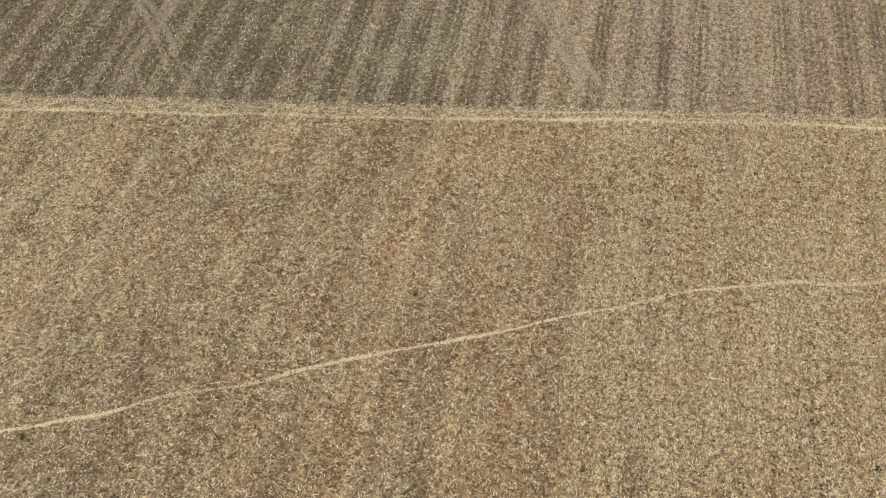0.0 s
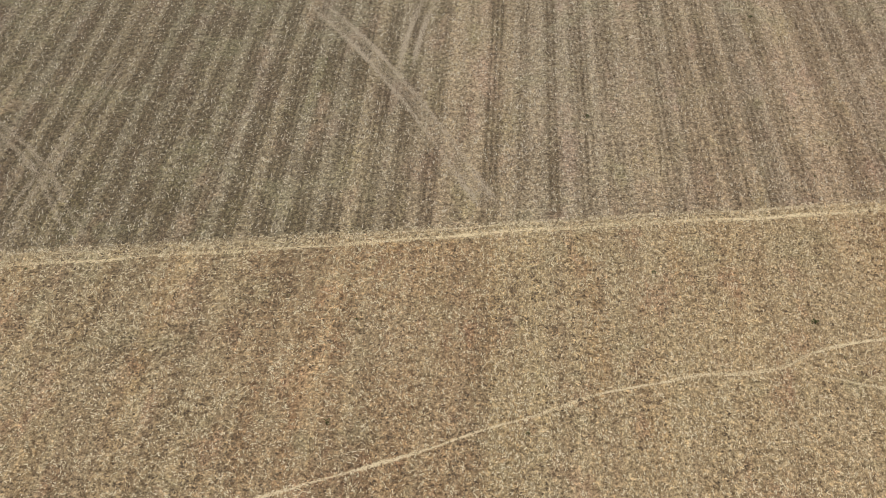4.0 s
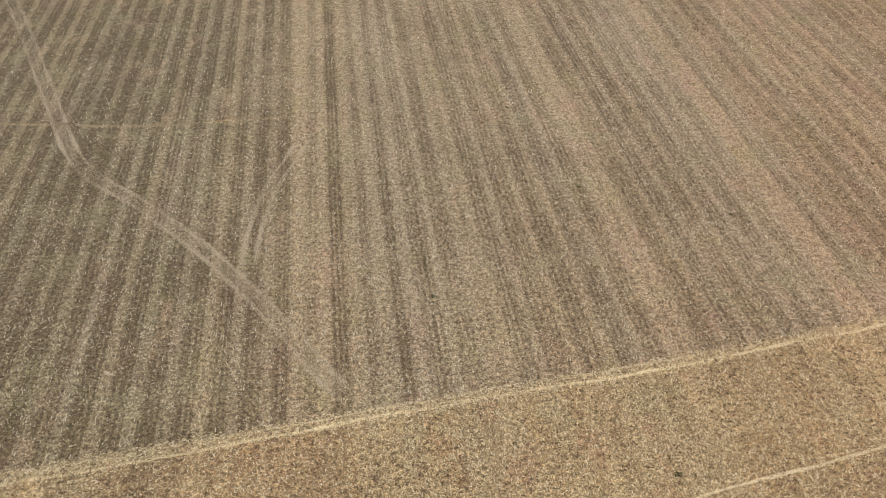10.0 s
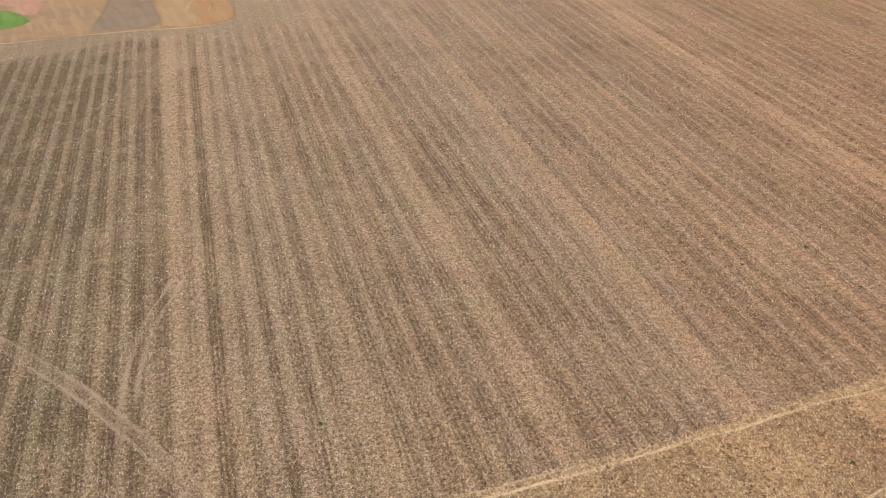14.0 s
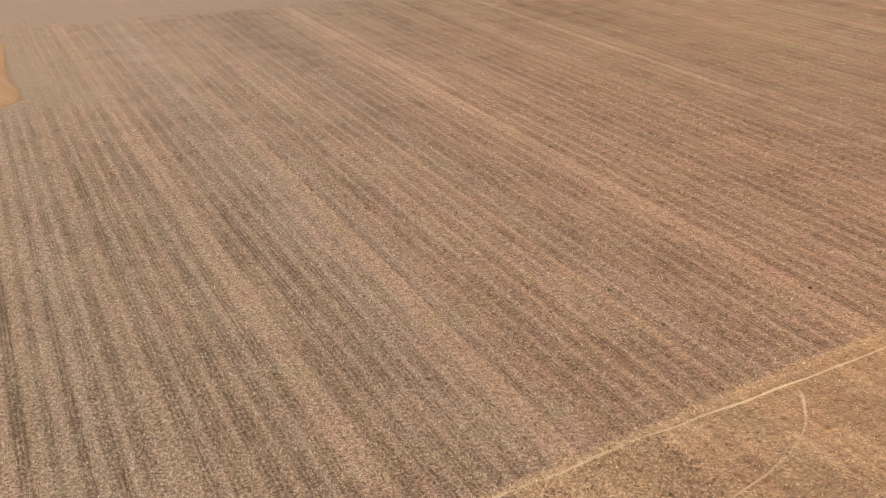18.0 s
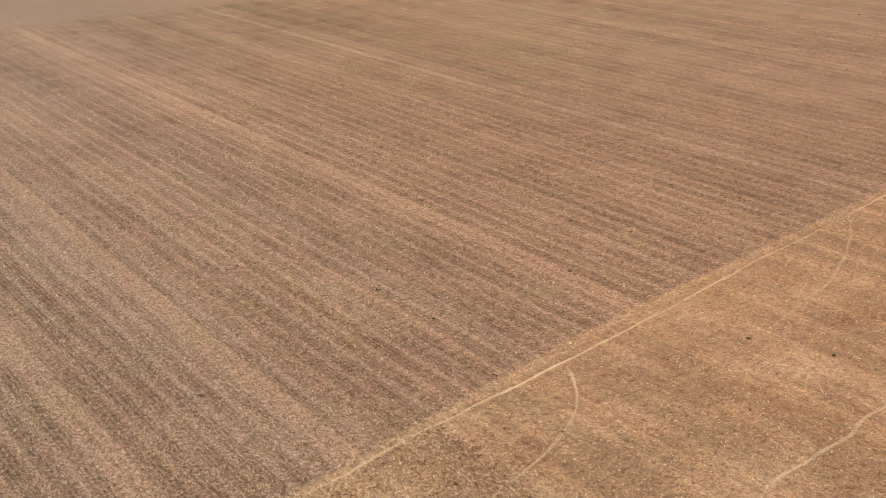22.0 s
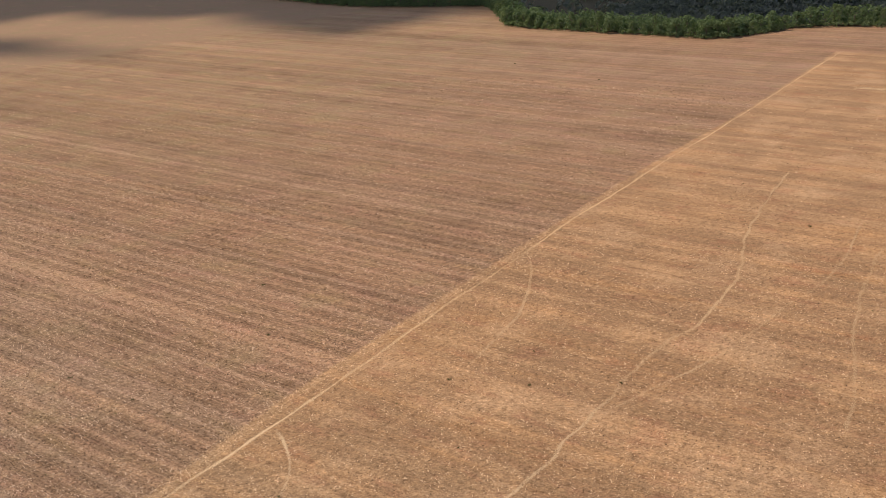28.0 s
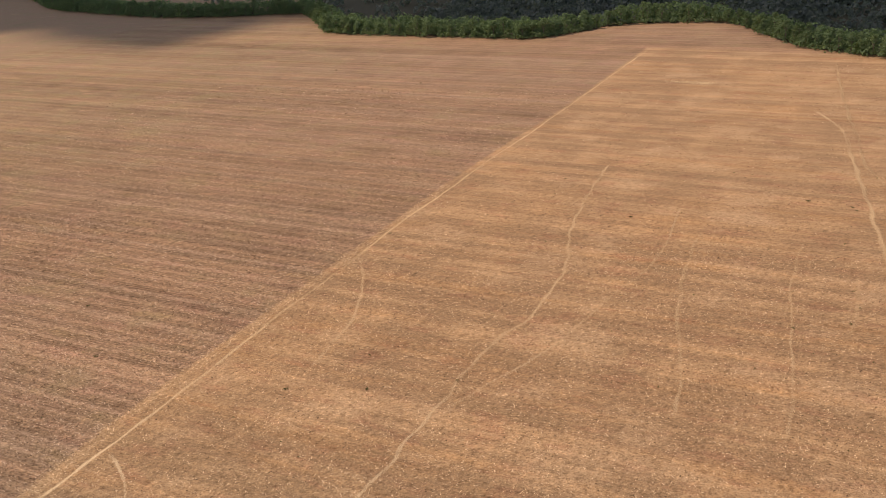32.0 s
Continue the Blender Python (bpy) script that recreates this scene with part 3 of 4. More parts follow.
for off in (-1.3, 1.3):
    ribbon("wheel_track", [(-34, 340), (-26.6, 292.8), (-20.4, 249.8), (-14.4, 214), (-3.6, 192.6), (5.0, 174.0), (10.6, 159.0), (15.4, 144), (20.4, 125.8)],
           1.0, WHEEL, "pale wheel track curving over the drilled rows", 0.74, 0.1, offset=off, category="track")
    ribbon("wheel_track", [(-66, 176), (-52.8, 156), (-46, 147), (-41, 138), (-36.7, 127.5), (-34.8, 123)], 1.0, WHEEL, "faint wheel track slanting over the rows", 0.6, 0.3, offset=off * 0.65, category="track")
    ribbon("wheel_track", [(-34, 172), (-38.6, 153.4), (-41.1, 142.6), (-43.7, 134.1), (-44.9, 123)], 0.9, WHEEL, "faint wheel track crossing another", 0.55, 0.3, offset=off * 0.6, category="track")
    ribbon("wheel_track", [(29.0, 213.5), (25.0, 205.0), (20.8, 196), (15.4, 180.5), (11.6, 164)], 1.05, WHEEL, "short wheel track joining the longer one", 0.72, 0.2, offset=off * 0.85, category="track")


ribbon("wheel_track", [(-34, 340), (-26.6, 292.8), (-20.4, 249.8), (-14.4, 214), (-3.6, 192.6), (5.0, 174.0), (10.6, 159.0), (15.4, 144), (20.4, 125.8)],
       2.8, WHEEL, "broad flattened swath between two wheel marks", 0.4, 0.2, lift=0.02, category="track")
ribbon("wheel_track", [(-34, 240), (-18, 234.5), (-7.2, 230.4), (3.2, 227.8), (10.1, 226.8), (17, 225.8), (40, 223.6)], 1.3, path_material("rusty_dust", (0.50, 0.37, 0.24), (0.36, 0.265, 0.17)), "thin rusty track crossing the rows", 0.55, 0.4, category="track")
FAR_DUST = path_material("far_dust", (0.47, 0.36, 0.25), (0.39, 0.30, 0.21), 1.6, 0.8)
for line in ([(126.4, 598.4), (122.5, 572.6), (111.9, 506.4), (105.6, 463.4), (97.7, 407.4), (93.2, 377.7)], [(139.3, 540.7), (139.3, 523.8), (132.8, 475.6), (130.4, 444.5)]):
    ribbon("wheel_track", line, 0.9, FAR_DUST, "faint pale track along the far rows", 0.65, 0.5, step=3.0, category="track")
ribbon("wheel_track", [(96, 541), (116, 527), (138, 509), (160, 484.5), (182, 460), (205, 438)], 1.1, WHEEL, "thin pale track slanting over the far rows", 0.55, 0.6, step=3.0, category="track")


# ---------------------------------------------------------------- woods
def leaf_material(name, dark, light):
    m = Mat(name, 0.75)
    p = m.pos()
    isl = m.t.nodes.new("ShaderNodeNewGeometry").outputs["Random Per Island"]
    obj = m.t.nodes.new("ShaderNodeObjectInfo").outputs["Random"]
    v = m.math('ADD', m.math('MULTIPLY', isl, 0.6), m.math('MULTIPLY', m.noise(p, 0.25, 3), 0.5))
    c = m.mix(v, dark, light)
    c = m.mix(m.math('MULTIPLY', obj, 0.6), c, m.mix(1.0, c, (1.15, 1.0, 0.9), 'MULTIPLY'))
    m.colour(c)
    thru = m.t.nodes.new("ShaderNodeBsdfTranslucent")
    m.t.links.new(m.mix(1.0, c, (1.15, 1.2, 0.75), 'MULTIPLY'), thru.inputs["Color"])
    both = m.t.nodes.new("ShaderNodeMixShader")
    both.inputs[0].default_value = 0.38
    m.t.links.new(m.b.outputs[0], both.inputs[1])
    m.t.links.new(thru.outputs[0], both.inputs[2])
    m.t.links.new(both.outputs[0], m.t.nodes["Material Output"].inputs[0])
    return m.m


LEAF = leaf_material("leaves", (0.078, 0.135, 0.072), (0.192, 0.292, 0.155))
# inner woods: bluish shade and haze are put into this leaf colour
CANOPY = leaf_material("shade_tinted_canopy", (0.085, 0.12, 0.115), (0.16, 0.20, 0.185))
BARK = Mat("bark", 0.9)
BARK.colour(BARK.mix(BARK.noise(BARK.pos(), 3.0, 4), (0.10, 0.08, 0.06), (0.26, 0.22, 0.18)))
BARK = BARK.m


def leaf_clump(rng, centre, size, count, verts, faces, leaf=1.0):
    """Small bent leaf sprays facing outward round a centre."""
    d = rng.normal(size=(count, 3))
    d[:, 2] = np.abs(d[:, 2]) * 0.9 - 0.25
    d /= np.linalg.norm(d, axis=1)[:, None]
    c = centre + d * size * rng.uniform(0.75, 1.1, (count, 1)) * np.array([1, 1, 0.8])
    a = np.cross(d, rng.normal(size=(count, 3)))
    a /= np.linalg.norm(a, axis=1)[:, None]
    b = np.cross(d, a)
    r = size * leaf * rng.uniform(0.28, 0.55, (count, 1))
    tip = d * r * 0.45
    for k in range(count):
        n = len(verts)
        verts += [c[k] - a[k] * r[k] - tip[k], c[k] - b[k] * r[k] * 0.7, c[k] + a[k] * r[k] - tip[k] * 0.6, c[k] + b[k] * r[k] * 0.8 + tip[k] * 0.4]
        faces.append((n, n + 1, n + 2, n + 3))


# ---------------------------------------------------------------- straw, clods and weeds
def litter_material(name, dark, mid, pale, rough=0.8):
    m = Mat(name, rough)
    isl = m.t.nodes.new("ShaderNodeNewGeometry").outputs["Random Per Island"]
    c = m.mix(m.step(isl, 0.08, 0.5), dark, mid)
    c = m.mix(m.step(isl, 0.48, 0.82), c, pale)
    x = m.node("ShaderNodeSeparateXYZ", Vector=m.pos()).outputs[0]
    m.colour(m.mix(m.step(x, 10.0, 190.0), c, m.mix(1.0, c, (1.12, 0.98, 0.88), 'MULTIPLY')))
    return m.m


STRAW = litter_material("dry_straw", (0.20, 0.14, 0.08), (0.38, 0.283, 0.165), (0.75, 0.63, 0.44))
STUBBLE = litter_material("grey_stubble", (0.085, 0.062, 0.04), (0.28, 0.225, 0.16), (0.64, 0.55, 0.425))
CLOD = litter_material("soil_clod", (0.075, 0.052, 0.034), (0.13, 0.092, 0.058), (0.21, 0.15, 0.095), 0.95)
WEED = leaf_material("weed_leaves", (0.03, 0.045, 0.018), (0.085, 0.11, 0.04))


def quick_mesh(name, verts, quads, material, label, category, smooth=False):
    """A mesh straight from arrays."""
    me = bpy.data.meshes.new(name)
    k = quads.shape[1]
    me.vertices.add(len(verts))
    me.vertices.foreach_set("co", np.ascontiguousarray(verts, np.float32).ravel())
    me.loops.add(quads.size)
    me.loops.foreach_set("vertex_index", np.ascontiguousarray(quads, np.int32).ravel())
    me.polygons.add(len(quads))
    me.polygons.foreach_set("loop_start", np.arange(0, quads.size, k, dtype=np.int32))
    me.materials.append(material)
    me.update(calc_edges=True)
    return tagged(new(name, me), label, category, "", "stuff")


def patchy(x, y, scale, seed):
    """A cheap smooth random field from 0 to 1."""
    rng = np.random.default_rng(seed)
    v = 0 * x
    for k in range(7):
        a, ph, f = rng.uniform(0, 2 * math.pi), rng.uniform(0, 6.28), scale * rng.uniform(0.5, 2.2)
        v = v + np.sin((x * math.cos(a) + y * math.sin(a)) * f + ph)
    return 0.5 + v / 7


CELL, WORN = 0.3, np.zeros((1900, 1500))      # wear of the ground from (-80, 0)
for px, py, pw, pf in TRODDEN:
    ci, cj, cr = int((px + 80) / CELL), int(py / CELL), int(round(pw / CELL))
    if cr < ci < 1900 - cr and cr < cj < 1500 - cr:
        WORN[ci - cr:ci + cr + 1, cj - cr:cj + cr + 1] = np.maximum(WORN[ci - cr:ci + cr + 1, cj - cr:cj + cr + 1], min(0.93, pf))


def speckle(x, y, size, seed):
    """Irregular clumps from 0 to 1: two layers of smoothed random cells."""
    rng = np.random.default_rng(seed)
    v = 0.5 + 0 * x
    for width, part in ((size * 1.5, 1.0), (size * 0.7, 0.6)):
        grid = rng.uniform(-0.5, 0.5, (512, 512))
        gx, gy = x / width + 1000, y / width + 1000
        i, j = np.floor(gx).astype(int), np.floor(gy).astype(int)
        fx, fy = gx - i, gy - j
        i, j, k, l = i % 512, j % 512, (i + 1) % 512, (j + 1) % 512
        v = v + part * ((grid[i, j] * (1 - fx) + grid[k, j] * fx) * (1 - fy) + (grid[i, l] * (1 - fx) + grid[k, l] * fx) * fy)
    return np.clip(v, 0, 1)


def ribbed(x, y, scale, seed):
    """The same, drawn out along the rows."""
    return patchy(x * CR - y * SR, 0.12 * (x * SR + y * CR), scale, seed)


def scatter(rng, area, per_m2, keep):
    x0, x1, y0, y1 = area
    n = int((x1 - x0) * (y1 - y0) * per_m2)
    x, y = rng.uniform(x0, x1, n), rng.uniform(y0, y1, n)
    wear = WORN[np.clip(((x + 80) / CELL).astype(int), 0, 1899), np.clip((y / CELL).astype(int), 0, 1499)]
    k = keep(x, y) * (1 - wear) > rng.uniform(0, 1, n)
    return x[k], y[k]


def straws(rng, x, y, length, width, turn=None):
    """Bent blades lying and leaning on the ground, four corners each."""
    n = len(x)
    a = rng.uniform(0, 2 * math.pi, n) if turn is None else turn
    L = length * rng.uniform(0.5, 1.5, n) / 2
    Wd = width * rng.uniform(0.6, 1.5, n) / 2
    lean = rng.uniform(0.0, 0.8, n) ** 2.2 * L
    z = lie(x, y) + 0.03
    dx, dy = np.cos(a), np.sin(a)
    v = np.empty((n, 4, 3))
    for i, (l, w) in enumerate(((-1, -1), (1, -0.5), (1, 0.5), (-1, 1))):
        v[:, i, 0] = x + dx * L * l - dy * Wd * w
        v[:, i, 1] = y + dy * L * l + dx * Wd * w
        v[:, i, 2] = z + lean * (l + 1) + rng.uniform(0, 0.03, n)
    return v.reshape(-1, 3), np.arange(4 * n).reshape(-1, 4)


def clods(rng, x, y, size):
    """Lumps of earth, each a crooked four-sided pyramid with a blunt top."""
    n = len(x)
    r = size * rng.uniform(0.5, 1.5, n)
    z = lie(x, y)
    v = np.empty((n, 5, 3))
    a0 = rng.uniform(0, 6.28, n)
    for i in range(4):
        a = a0 + i * math.pi / 2 + rng.uniform(-0.4, 0.4, n)
        rr = r * rng.uniform(0.7, 1.3, n)
        v[:, i] = np.stack([x + rr * np.cos(a), y + rr * np.sin(a), z - 0.02], 1)
    v[:, 4] = np.stack([x + r * rng.uniform(-0.3, 0.3, n), y + r * rng.uniform(-0.3, 0.3, n), z + r * rng.uniform(0.5, 1.0, n)], 1)
    b = 5 * np.arange(n)[:, None]
    f = np.concatenate([b + np.array([[i, (i + 1) % 4, 4]]) for i in range(4)])
    return v.reshape(-1, 3), f


def join(parts):
    verts, faces, base = [], [], 0
    for v, f in parts:
        verts.append(v)
        faces.append(f + base)
        base += len(v)
    return np.concatenate(verts), np.concatenate(faces)


def build_litter():
    rng = np.random.default_rng(11)
    lines = lambda x, y: 1 + 0.55 * np.cos((x * CR - y * SR) * 2 * math.pi / 0.86) * np.clip((x + 15) / 30, 0.15, 1)
    thick = lambda u: 1 + 0.35 * ((u > -0.4) & (u < 8.4)) - 0.3 * ((u > -9) & (u < -0.4)) - 0.15 * ((u > -36) & (u < -18))
    gold = lambda x, y: thick(x * CR - y * SR) * lines(x, y) * (y < EDGE_Y + 0.8 + edge_shift(x)) * (0.25 + 0.4 * patchy(x, y, 0.12, 3) + 0.5 * ribbed(x, y, 1.3, 5)) * np.clip(3.0 * speckle(x, y, 0.42, 40) - 0.75, 0.08, 1.5)
    x, y = scatter(rng, (-75, 115, 34, EDGE_Y + 0.8), 23.0, gold)
    along = rng.uniform(0, 1, len(x)) < np.clip(0.15 + x / 60, 0.1, 0.5)
    near = straws(rng, x, y, 0.27, 0.084, np.where(along, math.pi / 2 - ROW_YAW + rng.normal(0, 0.3, len(x)), rng.uniform(0, 6.28, len(x))))
    wide = straws(rng, *scatter(rng, (115, 260, 0, EDGE_Y + 6.0), 4.0, gold), 0.34, 0.095)
    beyond = straws(rng, *scatter(rng, (260, 480, 0, EDGE_Y + 6.0), 0.5, gold), 0.36, 0.10)
    strip = straws(rng, *scatter(rng, (-75, 300, EDGE_Y - 4.5, EDGE_Y + 6.5), 12.0, lambda x, y: np.clip(0.9 - x / 260, 0.3, 0.8) * (np.abs(y - edge_shift(x) - EDGE_Y + 0.6) < 1.7)), 0.42, 0.09)
    quick_mesh("straw_litter", *join([near, wide, beyond, strip]), STRAW, "pale broken straw strewn over the grazed field", "straw")

    def drilled(x, y):
        c = 1 - sown(x * CR - y * SR, x * SR + y * CR)
        return (y > EDGE_Y + edge_shift(x)) * (y + 0.36 * x < 632) * (0.45 + 0.55 * patchy(x, y, 0.1, 8)) * (0.5 + 0.5 * c) * np.clip(2.8 * speckle(x, y, 0.48, 41) - 0.5, 0.12, 1.5)

    parts = []
    for area, dens, L, Wd in (((-75, 120, 121, 200), 8.0, 0.34, 0.085), ((120, 240, 121, 200), 3.4, 0.40, 0.10), ((-60, 260, 200, 300), 2.3, 0.42, 0.11),
                              ((-50, 330, 300, 430), 0.9, 0.45, 0.12), ((240, 420, 121, 300), 1.0, 0.42, 0.11)):
        x, y = scatter(rng, area, dens, drilled)
        along = rng.uniform(0, 1, len(x)) < 0.55
        a = np.where(along, math.pi / 2 - ROW_YAW + rng.normal(0, 0.35, len(x)), rng.uniform(0, 6.28, len(x)))
        parts.append(straws(rng, x, y, L, Wd, a))
    quick_mesh("stubble_litter", *join(parts), STUBBLE, "greyish stubble and chaff lying along the drilled rows", "stubble")

    def dark_rows(x, y):
        u = x * CR - y * SR
        c = sown(u, x * SR + y * CR)
        s = 0.5 + 0.5 * np.cos(u * 2 * math.pi / 0.86)
        return (y > EDGE_Y + edge_shift(x)) * (y + 0.36 * x < 632) * c * (0.3 + 0.7 * s) * patchy(x, y, 0.08, 21) * np.clip(2.4 - 3.4 * speckle(x, y, 0.48, 41), 0.05, 1.8)

    parts = [clods(rng, *scatter(rng, (-75, 130, 121, 200), 9.0, dark_rows), 0.15), clods(rng, *scatter(rng, (130, 260, 121, 210), 5.0, dark_rows), 0.16),
             clods(rng, *scatter(rng, (-60, 260, 200, 330), 3.0, dark_rows), 0.19),
             clods(rng, *scatter(rng, (230, 430, 121, 320), 0.5, lambda x, y: (y > EDGE_Y + 3 + edge_shift(x)) * patchy(x, y, 0.08, 22)), 0.18),
             clods(rng, *scatter(rng, (300, 470, 0, EDGE_Y), 0.4, lambda x, y: patchy(x, y, 0.15, 32)), 0.14),
             clods(rng, *scatter(rng, (-75, 115, 34, EDGE_Y), 15.0, lambda x, y: np.clip(2.0 - 3.6 * speckle(x, y, 0.42, 40), 0, 1) * 2.2 * patchy(x, y, 0.15, 30) * np.clip(1.1 - 1.3 * ribbed(x, y, 1.3, 5), 0, 1) * np.clip(1.15 - x / 60, 0.6, 1)), 0.14),
             clods(rng, *scatter(rng, (115, 300, 0, EDGE_Y), 1.7, lambda x, y: np.clip(2.0 - 3.6 * speckle(x, y, 0.42, 40), 0, 1) * 2.2 * patchy(x, y, 0.15, 31) * np.clip(1.1 - 1.3 * ribbed(x, y, 1.3, 5), 0, 1)), 0.14)]
    quick_mesh("soil_clods", *join(parts), CLOD, "dark crumbled clods of soil between the rows", "soil")


build_litter()


def weed_mesh(seed, size):
    rng = np.random.default_rng(seed)
    verts, faces = [], []
    for k in range(7):
        c = np.array([rng.normal() * 0.32, rng.normal() * 0.32, 0.18 + 0.25 * rng.uniform()]) * size
        leaf_clump(rng, c, 0.26 * size, 9, verts, faces)
    me = bpy.data.meshes.new("weed")
    me.from_pydata([tuple(v) for v in verts], [], faces)
    me.materials.append(WEED)
    return me


WEEDS = [(-3.1, 87.3), (19, 83.5), (38.4, 147.7), (14.3, 63.5), (8.4, 74.7), (-42.3, 66), (44.3, 64.4), (39.6, 109.8), (57.1, 98.3), (73, 176.9),
         (144.1, 172.2), (128.3, 170.5), (71.6, 216), (199.8, 298), (137.5, 379.8), (199.5, 169.8), (104, 107), (176.3, 149.3), (431, 194),
         (356.5, 226.5), (280, 69.5), (310, 95.8), (183.3, 74.7), (299, 30.4), (295.5, 19.9), (293, 18.6), (455.7, 244.3), (223.7, 12.5), (219.4, 22.1),
         (176.1, 89.2), (172.5, 103.8), (141.9, 153.2), (195.7, 264.7), (222.4, 257.4), (202.6, 230), (94.3, 159.5)]


def build_weeds():
    rng = np.random.default_rng(4)
    kinds = [tagged(new("weed", weed_mesh(k, 1.0)), "small dark green weed growing in the dry stubble", "weed", "weeds in the fields") for k in range(3)]
    for n, (x, y) in enumerate(WEEDS):
        far = 0.62
        m = pose(x, y, float(lie(x, y)), 0, 0, rng.uniform(0, 360)) @ Matrix.Scale(far * rng.uniform(0.8, 1.2), 4)
        ob = kinds[n] if n < 3 else kinds[n % 3].copy()
        if n >= 3:
            scene.collection.objects.link(ob)
        ob.matrix_basis = m
    # countless low tufts
    verts, faces = [], []
    for k in range(520):
        x, y = (rng.uniform(-60, 420), rng.uniform(122, 420)) if k < 330 else (rng.uniform(-60, 420), rng.uniform(5, 120))
        z = float(lie(x, y))
        leaf_clump(rng, np.array([x, y, z + 0.1]), rng.uniform(0.12, 0.26), 7, verts, faces)
    me = bpy.data.meshes.new("low_tufts")
    me.from_pydata([tuple(v) for v in verts], [], faces)
    me.materials.append(WEED)
    tagged(new("low_tufts", me), "scattered low dark tufts in the stubble", "weeds", "", "stuff")


build_weeds()


# ---------------------------------------------------------------- farmyard
def earth_material(name, a, b, c):
    m = Mat(name, 0.95)
    p = m.scaled(m.pos(), 1, 1, 0)
    big, fine = m.noise(p, 0.05, 4, 0.6), m.noise(p, 1.2, 4, 0.7)
    streak = m.noise(m.scaled(m.pos(), 0.35, 0.03, 0), 1.0, 3)
    col = m.mix(m.step(big, 0.35, 0.62), a, b)
    col = m.mix(m.math('MULTIPLY', m.step(streak, 0.45, 0.65), 0.6), col, c)
    m.colour(m.mix(m.math('MULTIPLY', m.step(fine, 0.5, 0.35), 0.4), col, m.mix(1.0, col, (0.6, 0.55, 0.5), 'MULTIPLY')))
    m.bump(fine, 0.5, 0.1)
    rim = m.node("ShaderNodeSeparateXYZ", Vector=m.t.nodes.new("ShaderNodeUVMap").outputs[0]).outputs[1]
    keep = m.step(m.math('ADD', rim, m.math('MULTIPLY_ADD', m.noise(p, 0.45, 4, 0.7), 0.9, -0.45)), 0.2, 0.8)
    keep = m.math('GREATER_THAN', keep, m.step(m.noise(p, 3.0, 2, 0.5), 0.28, 0.72))
    clear = m.t.nodes.new("ShaderNodeBsdfTransparent")
    mixer = m.t.nodes.new("ShaderNodeMixShader")
    m.t.links.new(keep, mixer.inputs[0])
    m.t.links.new(clear.outputs[0], mixer.inputs[1])
    m.t.links.new(m.b.outputs[0], mixer.inputs[2])
    m.t.links.new(mixer.outputs[0], m.t.nodes["Material Output"].inputs[0])
    return m.m


EARTH = earth_material("yard_earth", (0.33, 0.222, 0.122), (0.27, 0.188, 0.118), (0.385, 0.272, 0.155))
ORANGE = earth_material("orange_earth", (0.36, 0.205, 0.088), (0.34, 0.212, 0.108), (0.39, 0.26, 0.14))
RED = earth_material("red_earth", (0.40, 0.215, 0.15), (0.38, 0.23, 0.16), (0.44, 0.30, 0.20))
PLOT = earth_material("ploughed_plot", (0.225, 0.172, 0.122), (0.25, 0.195, 0.135), (0.185, 0.148, 0.105))
LAWN = earth_material("mown_grass", (0.095, 0.22, 0.04), (0.13, 0.26, 0.06), (0.075, 0.18, 0.03))


def plot(name, outline, material, label, lift, category, cell=2.5):
    """A patch of ground, one sheet of small squares whose rim fades out raggedly."""
    line = np.array([p[:2] for p in spline(outline + outline[:1], 3.0)])
    a, b = line[:-1], line[1:]
    xs = np.arange(line[:, 0].min() - 4, line[:, 0].max() + 4, cell)
    ys = np.arange(line[:, 1].min() - 4, line[:, 1].max() + 4, cell)
    X, Y = (g.ravel() for g in np.meshgrid(xs, ys))
    near, inside = np.full(X.shape, 1e9), np.zeros(X.shape, bool)
    for (ax, ay), (bx, by) in zip(a, b):
        dx, dy = bx - ax, by - ay
        t = np.clip(((X - ax) * dx + (Y - ay) * dy) / (dx * dx + dy * dy + 1e-9), 0, 1)
        near = np.minimum(near, np.hypot(X - ax - t * dx, Y - ay - t * dy))
        if ay != by:
            inside ^= ((Y < ay) != (Y < by)) & (X < ax + dx * (Y - ay) / dy)
    d = np.where(inside, near, -near)
    fade = np.clip(0.5 + d / 3.4, 0, 1)
    nx = len(xs)
    q = (np.arange(len(ys) - 1)[:, None] * nx + np.arange(nx - 1)[None, :]).ravel()
    f = np.stack([q, q + 1, q + nx + 1, q + nx], 1)
    f = f[(d[f] > -3.0).any(1)]
    used, f = np.unique(f, return_inverse=True)
    ob = mesh_object(name, np.stack([X, Y, lie(X, Y) + lift], 1)[used].tolist(), f.reshape(-1, 4).tolist(), material, label, category, "structure")
    layer = ob.data.uv_layers.new(name="UVMap")
    for lp in ob.data.loops:
        layer.data[lp.index].uv = (0.5, fade[used[lp.vertex_index]])
    return ob


